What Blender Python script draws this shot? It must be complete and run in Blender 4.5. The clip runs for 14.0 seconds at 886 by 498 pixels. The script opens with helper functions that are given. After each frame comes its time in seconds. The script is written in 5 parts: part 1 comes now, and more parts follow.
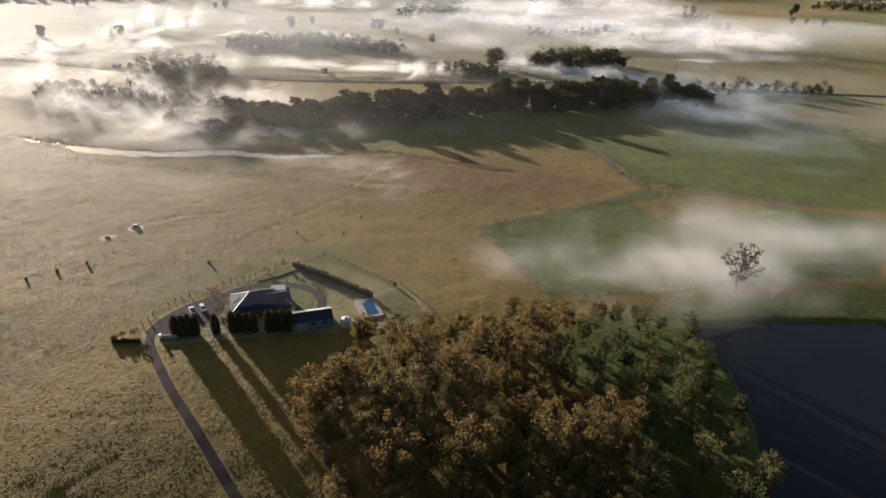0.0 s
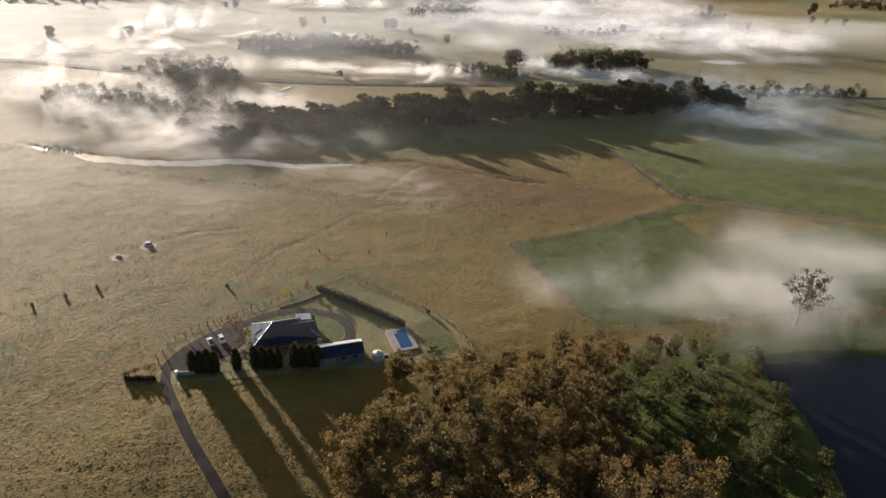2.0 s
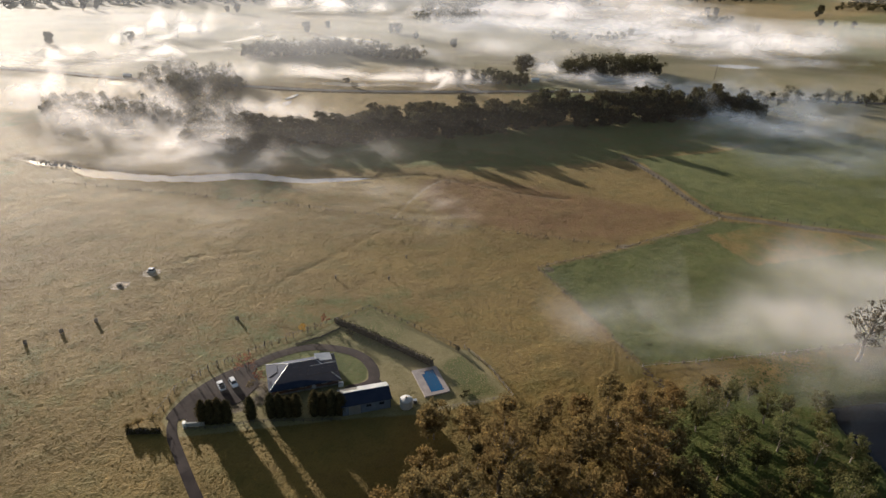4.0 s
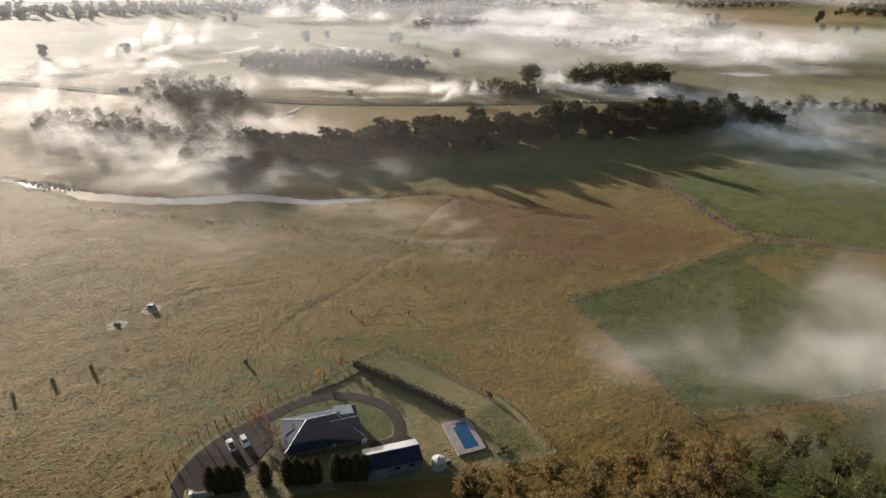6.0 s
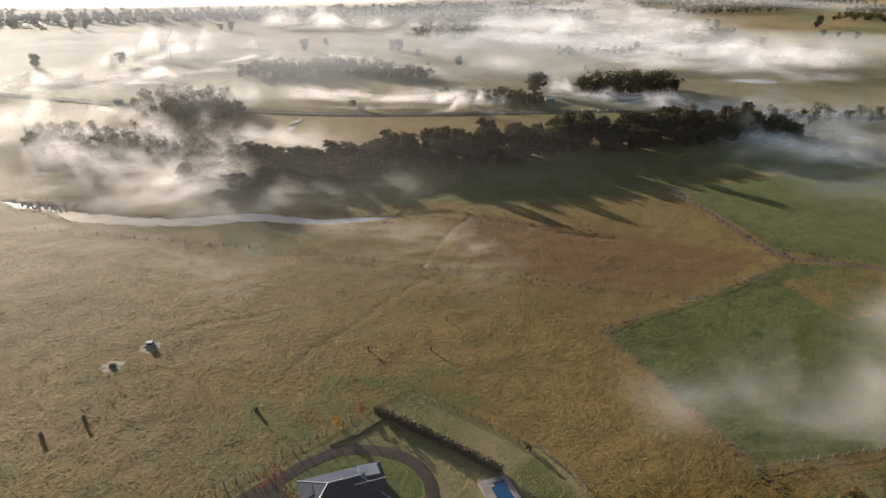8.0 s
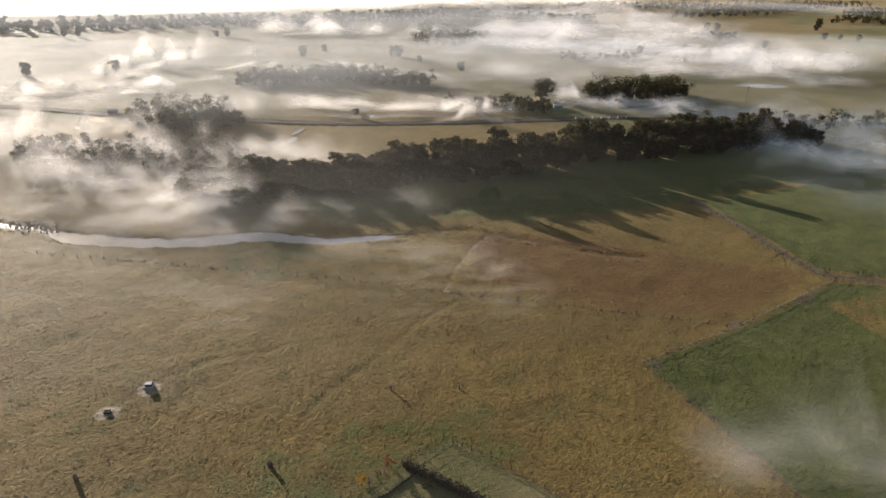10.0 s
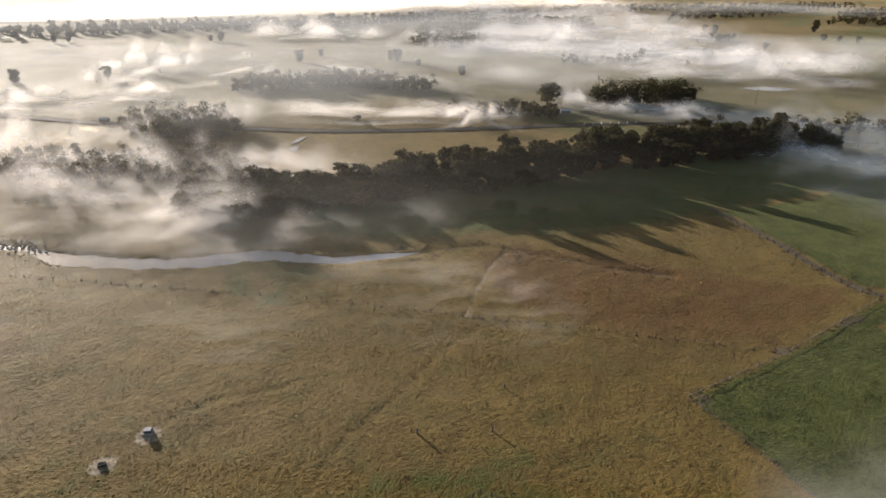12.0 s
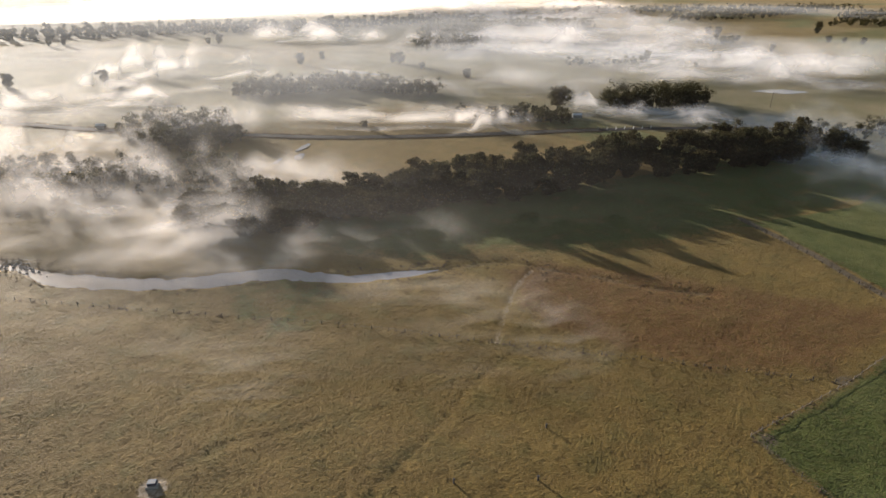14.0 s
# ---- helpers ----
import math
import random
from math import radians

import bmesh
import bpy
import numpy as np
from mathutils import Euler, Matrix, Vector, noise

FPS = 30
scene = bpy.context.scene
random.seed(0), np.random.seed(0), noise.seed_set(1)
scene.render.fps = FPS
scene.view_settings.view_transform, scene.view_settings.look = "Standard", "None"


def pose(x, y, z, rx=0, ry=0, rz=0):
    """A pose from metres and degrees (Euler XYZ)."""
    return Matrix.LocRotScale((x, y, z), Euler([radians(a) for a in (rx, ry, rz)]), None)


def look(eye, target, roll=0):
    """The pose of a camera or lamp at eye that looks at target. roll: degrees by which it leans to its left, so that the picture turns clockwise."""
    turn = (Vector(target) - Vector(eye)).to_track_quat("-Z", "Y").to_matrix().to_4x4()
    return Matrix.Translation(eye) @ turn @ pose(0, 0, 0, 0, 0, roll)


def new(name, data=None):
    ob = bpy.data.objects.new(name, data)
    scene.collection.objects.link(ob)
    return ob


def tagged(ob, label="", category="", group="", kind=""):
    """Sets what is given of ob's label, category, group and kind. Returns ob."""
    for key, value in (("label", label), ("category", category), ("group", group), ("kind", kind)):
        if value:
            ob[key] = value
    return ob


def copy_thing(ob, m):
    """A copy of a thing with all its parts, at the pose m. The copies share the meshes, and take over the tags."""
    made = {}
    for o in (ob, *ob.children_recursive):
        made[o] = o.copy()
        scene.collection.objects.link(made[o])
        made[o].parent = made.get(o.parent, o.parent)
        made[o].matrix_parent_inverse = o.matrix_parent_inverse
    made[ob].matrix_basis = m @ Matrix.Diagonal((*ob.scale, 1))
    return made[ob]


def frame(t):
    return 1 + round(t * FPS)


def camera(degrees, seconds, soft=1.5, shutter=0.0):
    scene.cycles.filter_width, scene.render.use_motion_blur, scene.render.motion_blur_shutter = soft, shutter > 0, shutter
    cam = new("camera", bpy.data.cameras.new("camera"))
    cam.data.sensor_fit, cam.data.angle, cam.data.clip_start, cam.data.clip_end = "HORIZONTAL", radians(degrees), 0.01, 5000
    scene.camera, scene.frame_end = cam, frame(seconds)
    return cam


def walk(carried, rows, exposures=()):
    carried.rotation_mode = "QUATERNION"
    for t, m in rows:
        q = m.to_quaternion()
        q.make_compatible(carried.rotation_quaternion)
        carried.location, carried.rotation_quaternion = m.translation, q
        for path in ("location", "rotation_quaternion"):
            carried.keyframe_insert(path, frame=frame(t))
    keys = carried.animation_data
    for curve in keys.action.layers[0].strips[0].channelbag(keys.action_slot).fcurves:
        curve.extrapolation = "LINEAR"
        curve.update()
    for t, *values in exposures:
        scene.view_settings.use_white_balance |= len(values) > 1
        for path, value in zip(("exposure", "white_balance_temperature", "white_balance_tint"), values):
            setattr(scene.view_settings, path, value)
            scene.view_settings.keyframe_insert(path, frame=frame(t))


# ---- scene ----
cam = camera(73.7, 14.0)
PATH = [
    (0, (1.483, -170.446, 99.868), (2.309, -168.861, 98.969), 2.4),
    (0.5, (1.225, -165.82, 99.805), (2.042, -164.232, 98.904), 2.3),
    (1, (0.948, -160.907, 99.774), (1.756, -159.316, 98.871), 2.3),
    (1.5, (0.725, -155.941, 99.767), (1.529, -154.348, 98.863), 2.3),
    (2, (0.574, -151.078, 99.784), (1.379, -149.486, 98.881), 2.3),
    (2.5, (0.626, -146.386, 99.741), (1.427, -144.791, 98.838), 2.2),
    (3, (0.532, -141.591, 99.69), (1.333, -139.995, 98.789), 2.2),
    (5.5, (0.32, -118.045, 99.978), (1.136, -116.447, 99.094), 1.8),
    (6, (0.24, -113.415, 100.017), (1.058, -111.815, 99.14), 1.7),
    (6.5, (0.122, -108.868, 99.996), (0.945, -107.268, 99.123), 1.6),
    (7, (0.14, -104.309, 99.916), (0.966, -102.708, 99.047), 1.5),
    (7.5, (0.068, -99.662, 99.825), (0.9, -98.061, 98.961), 1.5),
    (8, (0.017, -95.055, 99.734), (0.851, -93.454, 98.873), 1.5),
    (10.5, (-0.219, -71.785, 98.472), (0.635, -70.187, 97.627), 1.2),
    (11, (-0.326, -67.319, 98.29), (0.533, -65.722, 97.446), 1.2),
    (11.5, (-0.379, -62.845, 98.077), (0.484, -61.249, 97.236), 1.1),
    (12, (-0.368, -58.399, 97.771), (0.5, -56.805, 96.932), 1.0),
    (12.5, (-0.403, -53.777, 97.448), (0.468, -52.183, 96.611), 1.0),
    (13, (-0.447, -49.185, 97.082), (0.428, -47.593, 96.245), 0.9),
    (13.5, (-0.581, -44.697, 96.744), (0.296, -43.105, 95.909), 0.9),
    (14, (-0.762, -40.401, 96.474), (0.116, -38.809, 95.641), 0.9),
]
walk(cam, [(t, look(eye, target, roll)) for t, eye, target, roll in PATH], exposures=[(0, 1.42), (6.0, 1.36), (11.0, 1.24), (14.0, 1.2)])

# ---- world, sun, exposure ----
SUN_AZ = math.atan2(-0.23, 0.97)      # the sun stands beyond the far woods, a little to the west of the walk's line
SUN_EL = radians(9.0)
TO_SUN = Vector((math.sin(SUN_AZ) * math.cos(SUN_EL), math.cos(SUN_AZ) * math.cos(SUN_EL), math.sin(SUN_EL)))
world = bpy.data.worlds.new("morning_sky")
scene.world = world
world.use_nodes = True
wn = world.node_tree.nodes
sky = wn.new("ShaderNodeTexSky")
sky.sky_type = "NISHITA"
sky.sun_disc = False
sky.sun_elevation = SUN_EL
sky.sun_rotation = SUN_AZ
sky.dust_density = 2.5
wn["Background"].inputs[1].default_value = 0.058
world.node_tree.links.new(sky.outputs[0], wn["Background"].inputs[0])
sun = new("sun", bpy.data.lights.new("sun", "SUN"))
sun.data.energy = 5.0
sun.data.angle = radians(0.6)
sun.data.color = (1.0, 0.91, 0.82)
sun.matrix_world = look(TO_SUN * 300, (0, 0, 0))
scene.cycles.transparent_max_bounces = 96


# ---- materials ----
def material(name):
    m = bpy.data.materials.new(name)
    m.use_nodes = True
    nt = m.node_tree
    nt.nodes.clear()
    return m, nt


def node(nt, kind, **values):
    n = nt.nodes.new(kind)
    for key, value in values.items():
        if key in n.inputs:
            n.inputs[key].default_value = value
    return n


def mixed(nt, fac, a, b, blend="MIX"):
    n = nt.nodes.new("ShaderNodeMix")
    n.data_type = "RGBA"
    n.blend_type = blend
    for socket, value in ((n.inputs[0], fac), (n.inputs[6], a), (n.inputs[7], b)):
        if isinstance(value, bpy.types.NodeSocket):
            nt.links.new(value, socket)
        elif isinstance(value, (int, float)):
            socket.default_value = value
        else:
            socket.default_value = (*value, 1)
    return n.outputs[2]


def math_node(nt, op, a, b=0.0, clamp=False):
    n = nt.nodes.new("ShaderNodeMath")
    n.operation = op
    n.use_clamp = clamp
    for socket, value in zip(n.inputs, (a, b)):
        if isinstance(value, bpy.types.NodeSocket):
            nt.links.new(value, socket)
        else:
            socket.default_value = value
    return n.outputs[0]


def ramp(nt, fac, lo, hi):
    n = nt.nodes.new("ShaderNodeMapRange")
    n.interpolation_type = "SMOOTHSTEP"
    nt.links.new(fac, n.inputs[0])
    n.inputs[1].default_value, n.inputs[2].default_value = lo, hi
    return n.outputs[0]


def noise_tex(nt, where, scale, detail=3.0, rough=0.55, stretch=None, distortion=0.0):
    n = node(nt, "ShaderNodeTexNoise", Scale=scale, Detail=detail, Roughness=rough, Distortion=distortion)
    if stretch:
        mp = nt.nodes.new("ShaderNodeMapping")
        mp.inputs["Scale"].default_value = stretch[:3]
        mp.inputs["Rotation"].default_value[2] = stretch[3] if len(stretch) > 3 else 0
        nt.links.new(where, mp.inputs[0])
        where = mp.outputs[0]
    nt.links.new(where, n.inputs["Vector"])
    return n.outputs["Fac"]


def surface(name, base, other, scale=1.0, rough=0.8, metal=0.0, bump=0.0, fine=8.0, vary=0.0, local=False, gloss=0.5):
    """A plain surface with blotches and grain."""
    m, nt = material(name)
    where = nt.nodes.new("ShaderNodeTexCoord").outputs["Object"] if local else nt.nodes.new("ShaderNodeNewGeometry").outputs["Position"]
    broad = ramp(nt, noise_tex(nt, where, scale, 4), 0.35, 0.68)
    grain = noise_tex(nt, where, scale * fine, 3)
    col = mixed(nt, broad, base, other)
    col = mixed(nt, math_node(nt, "MULTIPLY", grain, 0.45), col, tuple(c * 0.45 for c in base))
    if vary:
        info = nt.nodes.new("ShaderNodeObjectInfo").outputs["Random"]
        col = mixed(nt, math_node(nt, "MULTIPLY", info, vary), col, tuple(c * 0.4 for c in other))
    p = node(nt, "ShaderNodeBsdfPrincipled", Roughness=rough, Metallic=metal)
    p.inputs["Specular IOR Level"].default_value = 0.15 if rough >= 0.9 else gloss
    nt.links.new(col, p.inputs["Base Color"])
    if bump:
        b = node(nt, "ShaderNodeBump", Strength=0.6, Distance=bump)
        nt.links.new(grain, b.inputs["Height"])
        nt.links.new(b.outputs[0], p.inputs["Normal"])
    o = nt.nodes.new("ShaderNodeOutputMaterial")
    nt.links.new(p.outputs[0], o.inputs[0])
    return m


def foliage(name, light, dark, through_light=0.4, scale=0.35):
    """Leaves that let some light through."""
    m, nt = material(name)
    where = nt.nodes.new("ShaderNodeNewGeometry")
    info = nt.nodes.new("ShaderNodeObjectInfo").outputs["Random"]
    big = ramp(nt, noise_tex(nt, where.outputs["Position"], scale, 3), 0.35, 0.65)
    col = mixed(nt, big, dark, light)
    col = mixed(nt, math_node(nt, "MULTIPLY", info, 0.55), col, tuple(0.5 * (a + b) * f for a, b, f in zip(light, dark, (1.25, 0.9, 0.7))))
    col = mixed(nt, math_node(nt, "MULTIPLY", where.outputs["Random Per Island"], 0.5), col, dark)
    d = node(nt, "ShaderNodeBsdfDiffuse")
    tr = node(nt, "ShaderNodeBsdfTranslucent")
    mix = node(nt, "ShaderNodeMixShader")
    mix.inputs[0].default_value = through_light
    nt.links.new(col, d.inputs[0])
    nt.links.new(col, tr.inputs[0])
    nt.links.new(d.outputs[0], mix.inputs[1])
    nt.links.new(tr.outputs[0], mix.inputs[2])
    o = nt.nodes.new("ShaderNodeOutputMaterial")
    nt.links.new(mix.outputs[0], o.inputs[0])
    return m


def ground_material(name="pasture", leafy=0.0):
    """Dry and green pasture; leafy is the share of light that passes through the blades."""
    m, nt = material(name)
    where = nt.nodes.new("ShaderNodeNewGeometry").outputs["Position"]

    def attr(name):
        n = nt.nodes.new("ShaderNodeAttribute")
        n.attribute_name = name
        return n.outputs["Fac"]
    broad = noise_tex(nt, where, 0.017, 5, 0.6)
    mid = noise_tex(nt, where, 0.11, 5, 0.62)
    tuft = noise_tex(nt, where, 0.7, 3, 0.55)
    fine = noise_tex(nt, where, 2.6, 3, 0.6)
    dry = mixed(nt, ramp(nt, broad, 0.38, 0.62), (0.138, 0.090, 0.024), (0.180, 0.120, 0.034))
    dry = mixed(nt, math_node(nt, "MULTIPLY", ramp(nt, mid, 0.46, 0.68), 0.6), dry, (0.104, 0.088, 0.024))
    dry = mixed(nt, math_node(nt, "MULTIPLY", ramp(nt, mid, 0.48, 0.3), 0.35), dry, (0.128, 0.080, 0.030))

    def edge(name, gain=0.9):
        wob = math_node(nt, "MULTIPLY", math_node(nt, "SUBTRACT", mid, 0.5), gain)
        return ramp(nt, math_node(nt, "ADD", attr(name), wob), 0.3, 0.7)
    lawn = mixed(nt, ramp(nt, mid, 0.35, 0.65), (0.170, 0.148, 0.066), (0.225, 0.184, 0.092))
    dry = mixed(nt, edge("lawn", 0.25), dry, lawn)
    green = mixed(nt, ramp(nt, mid, 0.35, 0.65), (0.040, 0.064, 0.012), (0.070, 0.088, 0.021))
    col = mixed(nt, edge("green"), dry, green)
    red = mixed(nt, ramp(nt, mid, 0.4, 0.62), (0.118, 0.054, 0.020), (0.134, 0.072, 0.025))
    col = mixed(nt, edge("red", 1.3), col, red)
    bare = mixed(nt, ramp(nt, tuft, 0.4, 0.62), (0.075, 0.060, 0.045), (0.115, 0.092, 0.068))
    col = mixed(nt, edge("bare", 0.7), col, bare)
    # Paler, greyer far grass: the distance haze put into the ground colour.
    haze_tint = mixed(nt, ramp(nt, broad, 0.35, 0.65), (0.150, 0.142, 0.080), (0.205, 0.180, 0.115))
    col = mixed(nt, edge("haze_tint", 0.8), col, haze_tint)
    pale = mixed(nt, ramp(nt, tuft, 0.4, 0.6), (0.36, 0.30, 0.235), (0.26, 0.20, 0.14))
    col = mixed(nt, edge("pale", 0.7), col, pale)
    col = mixed(nt, math_node(nt, "MULTIPLY", ramp(nt, tuft, 0.50, 0.70), 0.30), col, (0.090, 0.074, 0.022))
    col = mixed(nt, math_node(nt, "MULTIPLY", ramp(nt, fine, 0.47, 0.66), 0.38), col, (0.085, 0.064, 0.020))
    d = node(nt, "ShaderNodeBsdfPrincipled", Roughness=0.85)
    d.inputs["Specular IOR Level"].default_value = 0.12
    d.inputs["Specular Tint"].default_value = (1.0, 0.80, 0.45, 1)
    d.inputs["Sheen Weight"].default_value = 0.05        # the fuzz of seed heads and dew
    d.inputs["Sheen Roughness"].default_value = 0.45
    d.inputs["Sheen Tint"].default_value = (1.0, 0.86, 0.62, 1)
    nt.links.new(col, d.inputs["Base Color"])
    smoothness = math_node(nt, "SUBTRACT", 1.0, math_node(nt, "MULTIPLY", attr("lawn"), 0.35), True)
    h = math_node(nt, "ADD", math_node(nt, "MULTIPLY", tuft, 0.55), math_node(nt, "MULTIPLY", fine, 0.50))
    h = math_node(nt, "ADD", h, math_node(nt, "MULTIPLY", mid, 0.5))
    h = math_node(nt, "MULTIPLY", h, smoothness)
    b = node(nt, "ShaderNodeBump", Strength=0.85, Distance=0.70)
    nt.links.new(h, b.inputs["Height"])
    nt.links.new(b.outputs[0], d.inputs["Normal"])
    top = d.outputs[0]
    if leafy:
        tr = node(nt, "ShaderNodeBsdfTranslucent")
        nt.links.new(col, tr.inputs[0])
        both = node(nt, "ShaderNodeMixShader")
        both.inputs[0].default_value = leafy
        nt.links.new(top, both.inputs[1])
        nt.links.new(tr.outputs[0], both.inputs[2])
        top = both.outputs[0]
    o = nt.nodes.new("ShaderNodeOutputMaterial")
    nt.links.new(top, o.inputs[0])
    return m


def water_material(name, base, rough=0.06, ripple=0.02):
    m, nt = material(name)
    where = nt.nodes.new("ShaderNodeNewGeometry").outputs["Position"]
    p = node(nt, "ShaderNodeBsdfPrincipled", Roughness=rough, IOR=1.33)
    col = mixed(nt, noise_tex(nt, where, 0.05, 4), base, tuple(c * 0.6 for c in base))
    nt.links.new(col, p.inputs["Base Color"])
    b = node(nt, "ShaderNodeBump", Strength=0.25, Distance=ripple)
    nt.links.new(noise_tex(nt, where, 1.5, 3, 0.5, (1, 0.4, 1, 0.3)), b.inputs["Height"])
    nt.links.new(b.outputs[0], p.inputs["Normal"])
    o = nt.nodes.new("ShaderNodeOutputMaterial")
    nt.links.new(p.outputs[0], o.inputs[0])
    return m


def fog_material(name, colour, scatter, scale, seed, torn=0.42, soft=0.30, detail=6):
    """Drifting mist: thin layers of white droplets, torn by noise that eats in from the rim of each bank."""
    m, nt = material(name)
    where = nt.nodes.new("ShaderNodeNewGeometry").outputs["Position"]

    def attr(key):
        n = nt.nodes.new("ShaderNodeAttribute")
        n.attribute_name = key
        return n.outputs["Fac"]
    shift = nt.nodes.new("ShaderNodeVectorMath")
    shift.operation = "ADD"
    shift.inputs[1].default_value = (seed * 37.0, seed * 11.0, 0)
    nt.links.new(where, shift.inputs[0])
    a = noise_tex(nt, shift.outputs[0], scale, detail, 0.57, (1.0, 0.8, 1.5, 0.9), 0.6)
    c = noise_tex(nt, shift.outputs[0], scale * 3.3, detail - 1, 0.57, (1.0, 0.75, 1.5, 0.7), 0.8)
    mixn = math_node(nt, "ADD", math_node(nt, "MULTIPLY", a, 0.66), math_node(nt, "MULTIPLY", c, 0.34))
    rise = math_node(nt, "ADD", mixn, math_node(nt, "MULTIPLY", attr("mist_core"), torn))
    n = nt.nodes.new("ShaderNodeMapRange")
    n.interpolation_type = "SMOOTHSTEP"
    nt.links.new(rise, n.inputs[0])
    n.inputs[1].default_value, n.inputs[2].default_value = 0.62, 0.62 + soft
    alpha = math_node(nt, "MULTIPLY", n.outputs[0], attr("mist_peak"), True)
    t = node(nt, "ShaderNodeBsdfTransparent")
    d = node(nt, "ShaderNodeBsdfDiffuse")
    d.inputs[0].default_value = (*colour, 1)
    toward = nt.nodes.new("ShaderNodeCombineXYZ")      # droplets scatter the low sun from every side, not as a flat sheet
    for k in range(3):
        toward.inputs[k].default_value = (Vector((0, 0, 1)) + TO_SUN * scatter).normalized()[k]
    nt.links.new(toward.outputs[0], d.inputs["Normal"])
    mix = node(nt, "ShaderNodeMixShader")
    nt.links.new(alpha, mix.inputs[0])
    nt.links.new(t.outputs[0], mix.inputs[1])
    nt.links.new(d.outputs[0], mix.inputs[2])
    o = nt.nodes.new("ShaderNodeOutputMaterial")
    nt.links.new(mix.outputs[0], o.inputs[0])
    return m


def haze_curtain_material():
    """The faint glow of moist air lit from behind by the low sun."""
    m, nt = material("moist_air")
    where = nt.nodes.new("ShaderNodeNewGeometry").outputs["Position"]
    n = nt.nodes.new("ShaderNodeAttribute")
    n.attribute_name = "mist_peak"
    patchy = ramp(nt, noise_tex(nt, where, 0.006, 2, 0.55, (1, 1, 3)), 0.25, 0.75)
    alpha = math_node(nt, "MULTIPLY", n.outputs["Fac"], math_node(nt, "ADD", math_node(nt, "MULTIPLY", patchy, 0.9), 0.35), True)
    t = node(nt, "ShaderNodeBsdfTransparent")
    d = node(nt, "ShaderNodeBsdfTranslucent")
    d.inputs[0].default_value = (0.90, 0.86, 0.83, 1)
    mix = node(nt, "ShaderNodeMixShader")
    nt.links.new(alpha, mix.inputs[0])
    nt.links.new(t.outputs[0], mix.inputs[1])
    nt.links.new(d.outputs[0], mix.inputs[2])
    o = nt.nodes.new("ShaderNodeOutputMaterial")
    nt.links.new(mix.outputs[0], o.inputs[0])
    return m


def mist_material(name, glow, scale, seed, torn=0.42, soft=0.42, detail=5, colour=(0.90, 0.86, 0.84)):
    """Drifting mist with torn edges; glow is the share of the sun's light that it passes on from behind."""
    m, nt = material(name)
    where = nt.nodes.new("ShaderNodeNewGeometry").outputs["Position"]

    def attr(key):
        n = nt.nodes.new("ShaderNodeAttribute")
        n.attribute_name = key
        return n.outputs["Fac"]
    shift = nt.nodes.new("ShaderNodeVectorMath")
    shift.operation = "ADD"
    shift.inputs[1].default_value = (seed * 53.0, seed * 19.0, seed * 7.0)
    nt.links.new(where, shift.inputs[0])
    a = noise_tex(nt, shift.outputs[0], scale, detail, 0.56, (1.0, 0.75, 1.6, 0.45), 0.35)
    rise = math_node(nt, "ADD", a, math_node(nt, "MULTIPLY", attr("mist_core"), torn))
    alpha = math_node(nt, "MULTIPLY", ramp(nt, rise, 0.42, 0.42 + soft), attr("mist_peak"), True)
    t = node(nt, "ShaderNodeBsdfTransparent")
    d = node(nt, "ShaderNodeBsdfDiffuse")
    tr = node(nt, "ShaderNodeBsdfTranslucent")
    d.inputs[0].default_value = tr.inputs[0].default_value = (*colour, 1)
    both = node(nt, "ShaderNodeMixShader")
    both.inputs[0].default_value = glow
    nt.links.new(d.outputs[0], both.inputs[1])
    nt.links.new(tr.outputs[0], both.inputs[2])
    mix = node(nt, "ShaderNodeMixShader")
    nt.links.new(alpha, mix.inputs[0])
    nt.links.new(t.outputs[0], mix.inputs[1])
    nt.links.new(both.outputs[0], mix.inputs[2])
    o = nt.nodes.new("ShaderNodeOutputMaterial")
    nt.links.new(mix.outputs[0], o.inputs[0])
    return m


PASTURE = ground_material()
TUSSOCK = ground_material("pasture_tussock", 0.30)
RUSH = foliage("dry_rushes", (0.17, 0.125, 0.075), (0.08, 0.062, 0.04), 0.4, 0.1)
GUM_LEAF = foliage("gum_leaves", (0.235, 0.170, 0.072), (0.095, 0.078, 0.038), 0.48)
GREEN_GUM = foliage("green_gum_leaves", (0.150, 0.145, 0.060), (0.062, 0.068, 0.030), 0.5)
DARK_LEAF = foliage("river_oak_leaves", (0.085, 0.078, 0.038), (0.034, 0.036, 0.020), 0.35)
PALE_LEAF = foliage("thin_gum_leaves", (0.10, 0.088, 0.06), (0.055, 0.05, 0.036), 0.4)
CYPRESS = foliage("cypress_foliage", (0.085, 0.075, 0.038), (0.040, 0.036, 0.020), 0.25, 1.2)
HEDGE_LEAF = foliage("hedge_leaves", (0.055, 0.050, 0.026), (0.022, 0.024, 0.012), 0.25, 1.0)
RED_LEAF = foliage("autumn_red_leaves", (0.26, 0.095, 0.050), (0.13, 0.055, 0.035), 0.4, 1.0)
GOLD_LEAF = foliage("autumn_gold_leaves", (0.42, 0.26, 0.03), (0.22, 0.13, 0.02), 0.4, 1.0)
BARK = surface("gum_bark", (0.16, 0.125, 0.095), (0.30, 0.26, 0.21), 0.8, 0.9, bump=0.03)
PALE_BARK = surface("white_gum_bark", (0.20, 0.175, 0.145), (0.30, 0.27, 0.235), 0.8, 0.85, bump=0.02)
DARK_BARK = surface("dark_bark", (0.07, 0.055, 0.045), (0.12, 0.10, 0.08), 0.8, 0.9, bump=0.03)
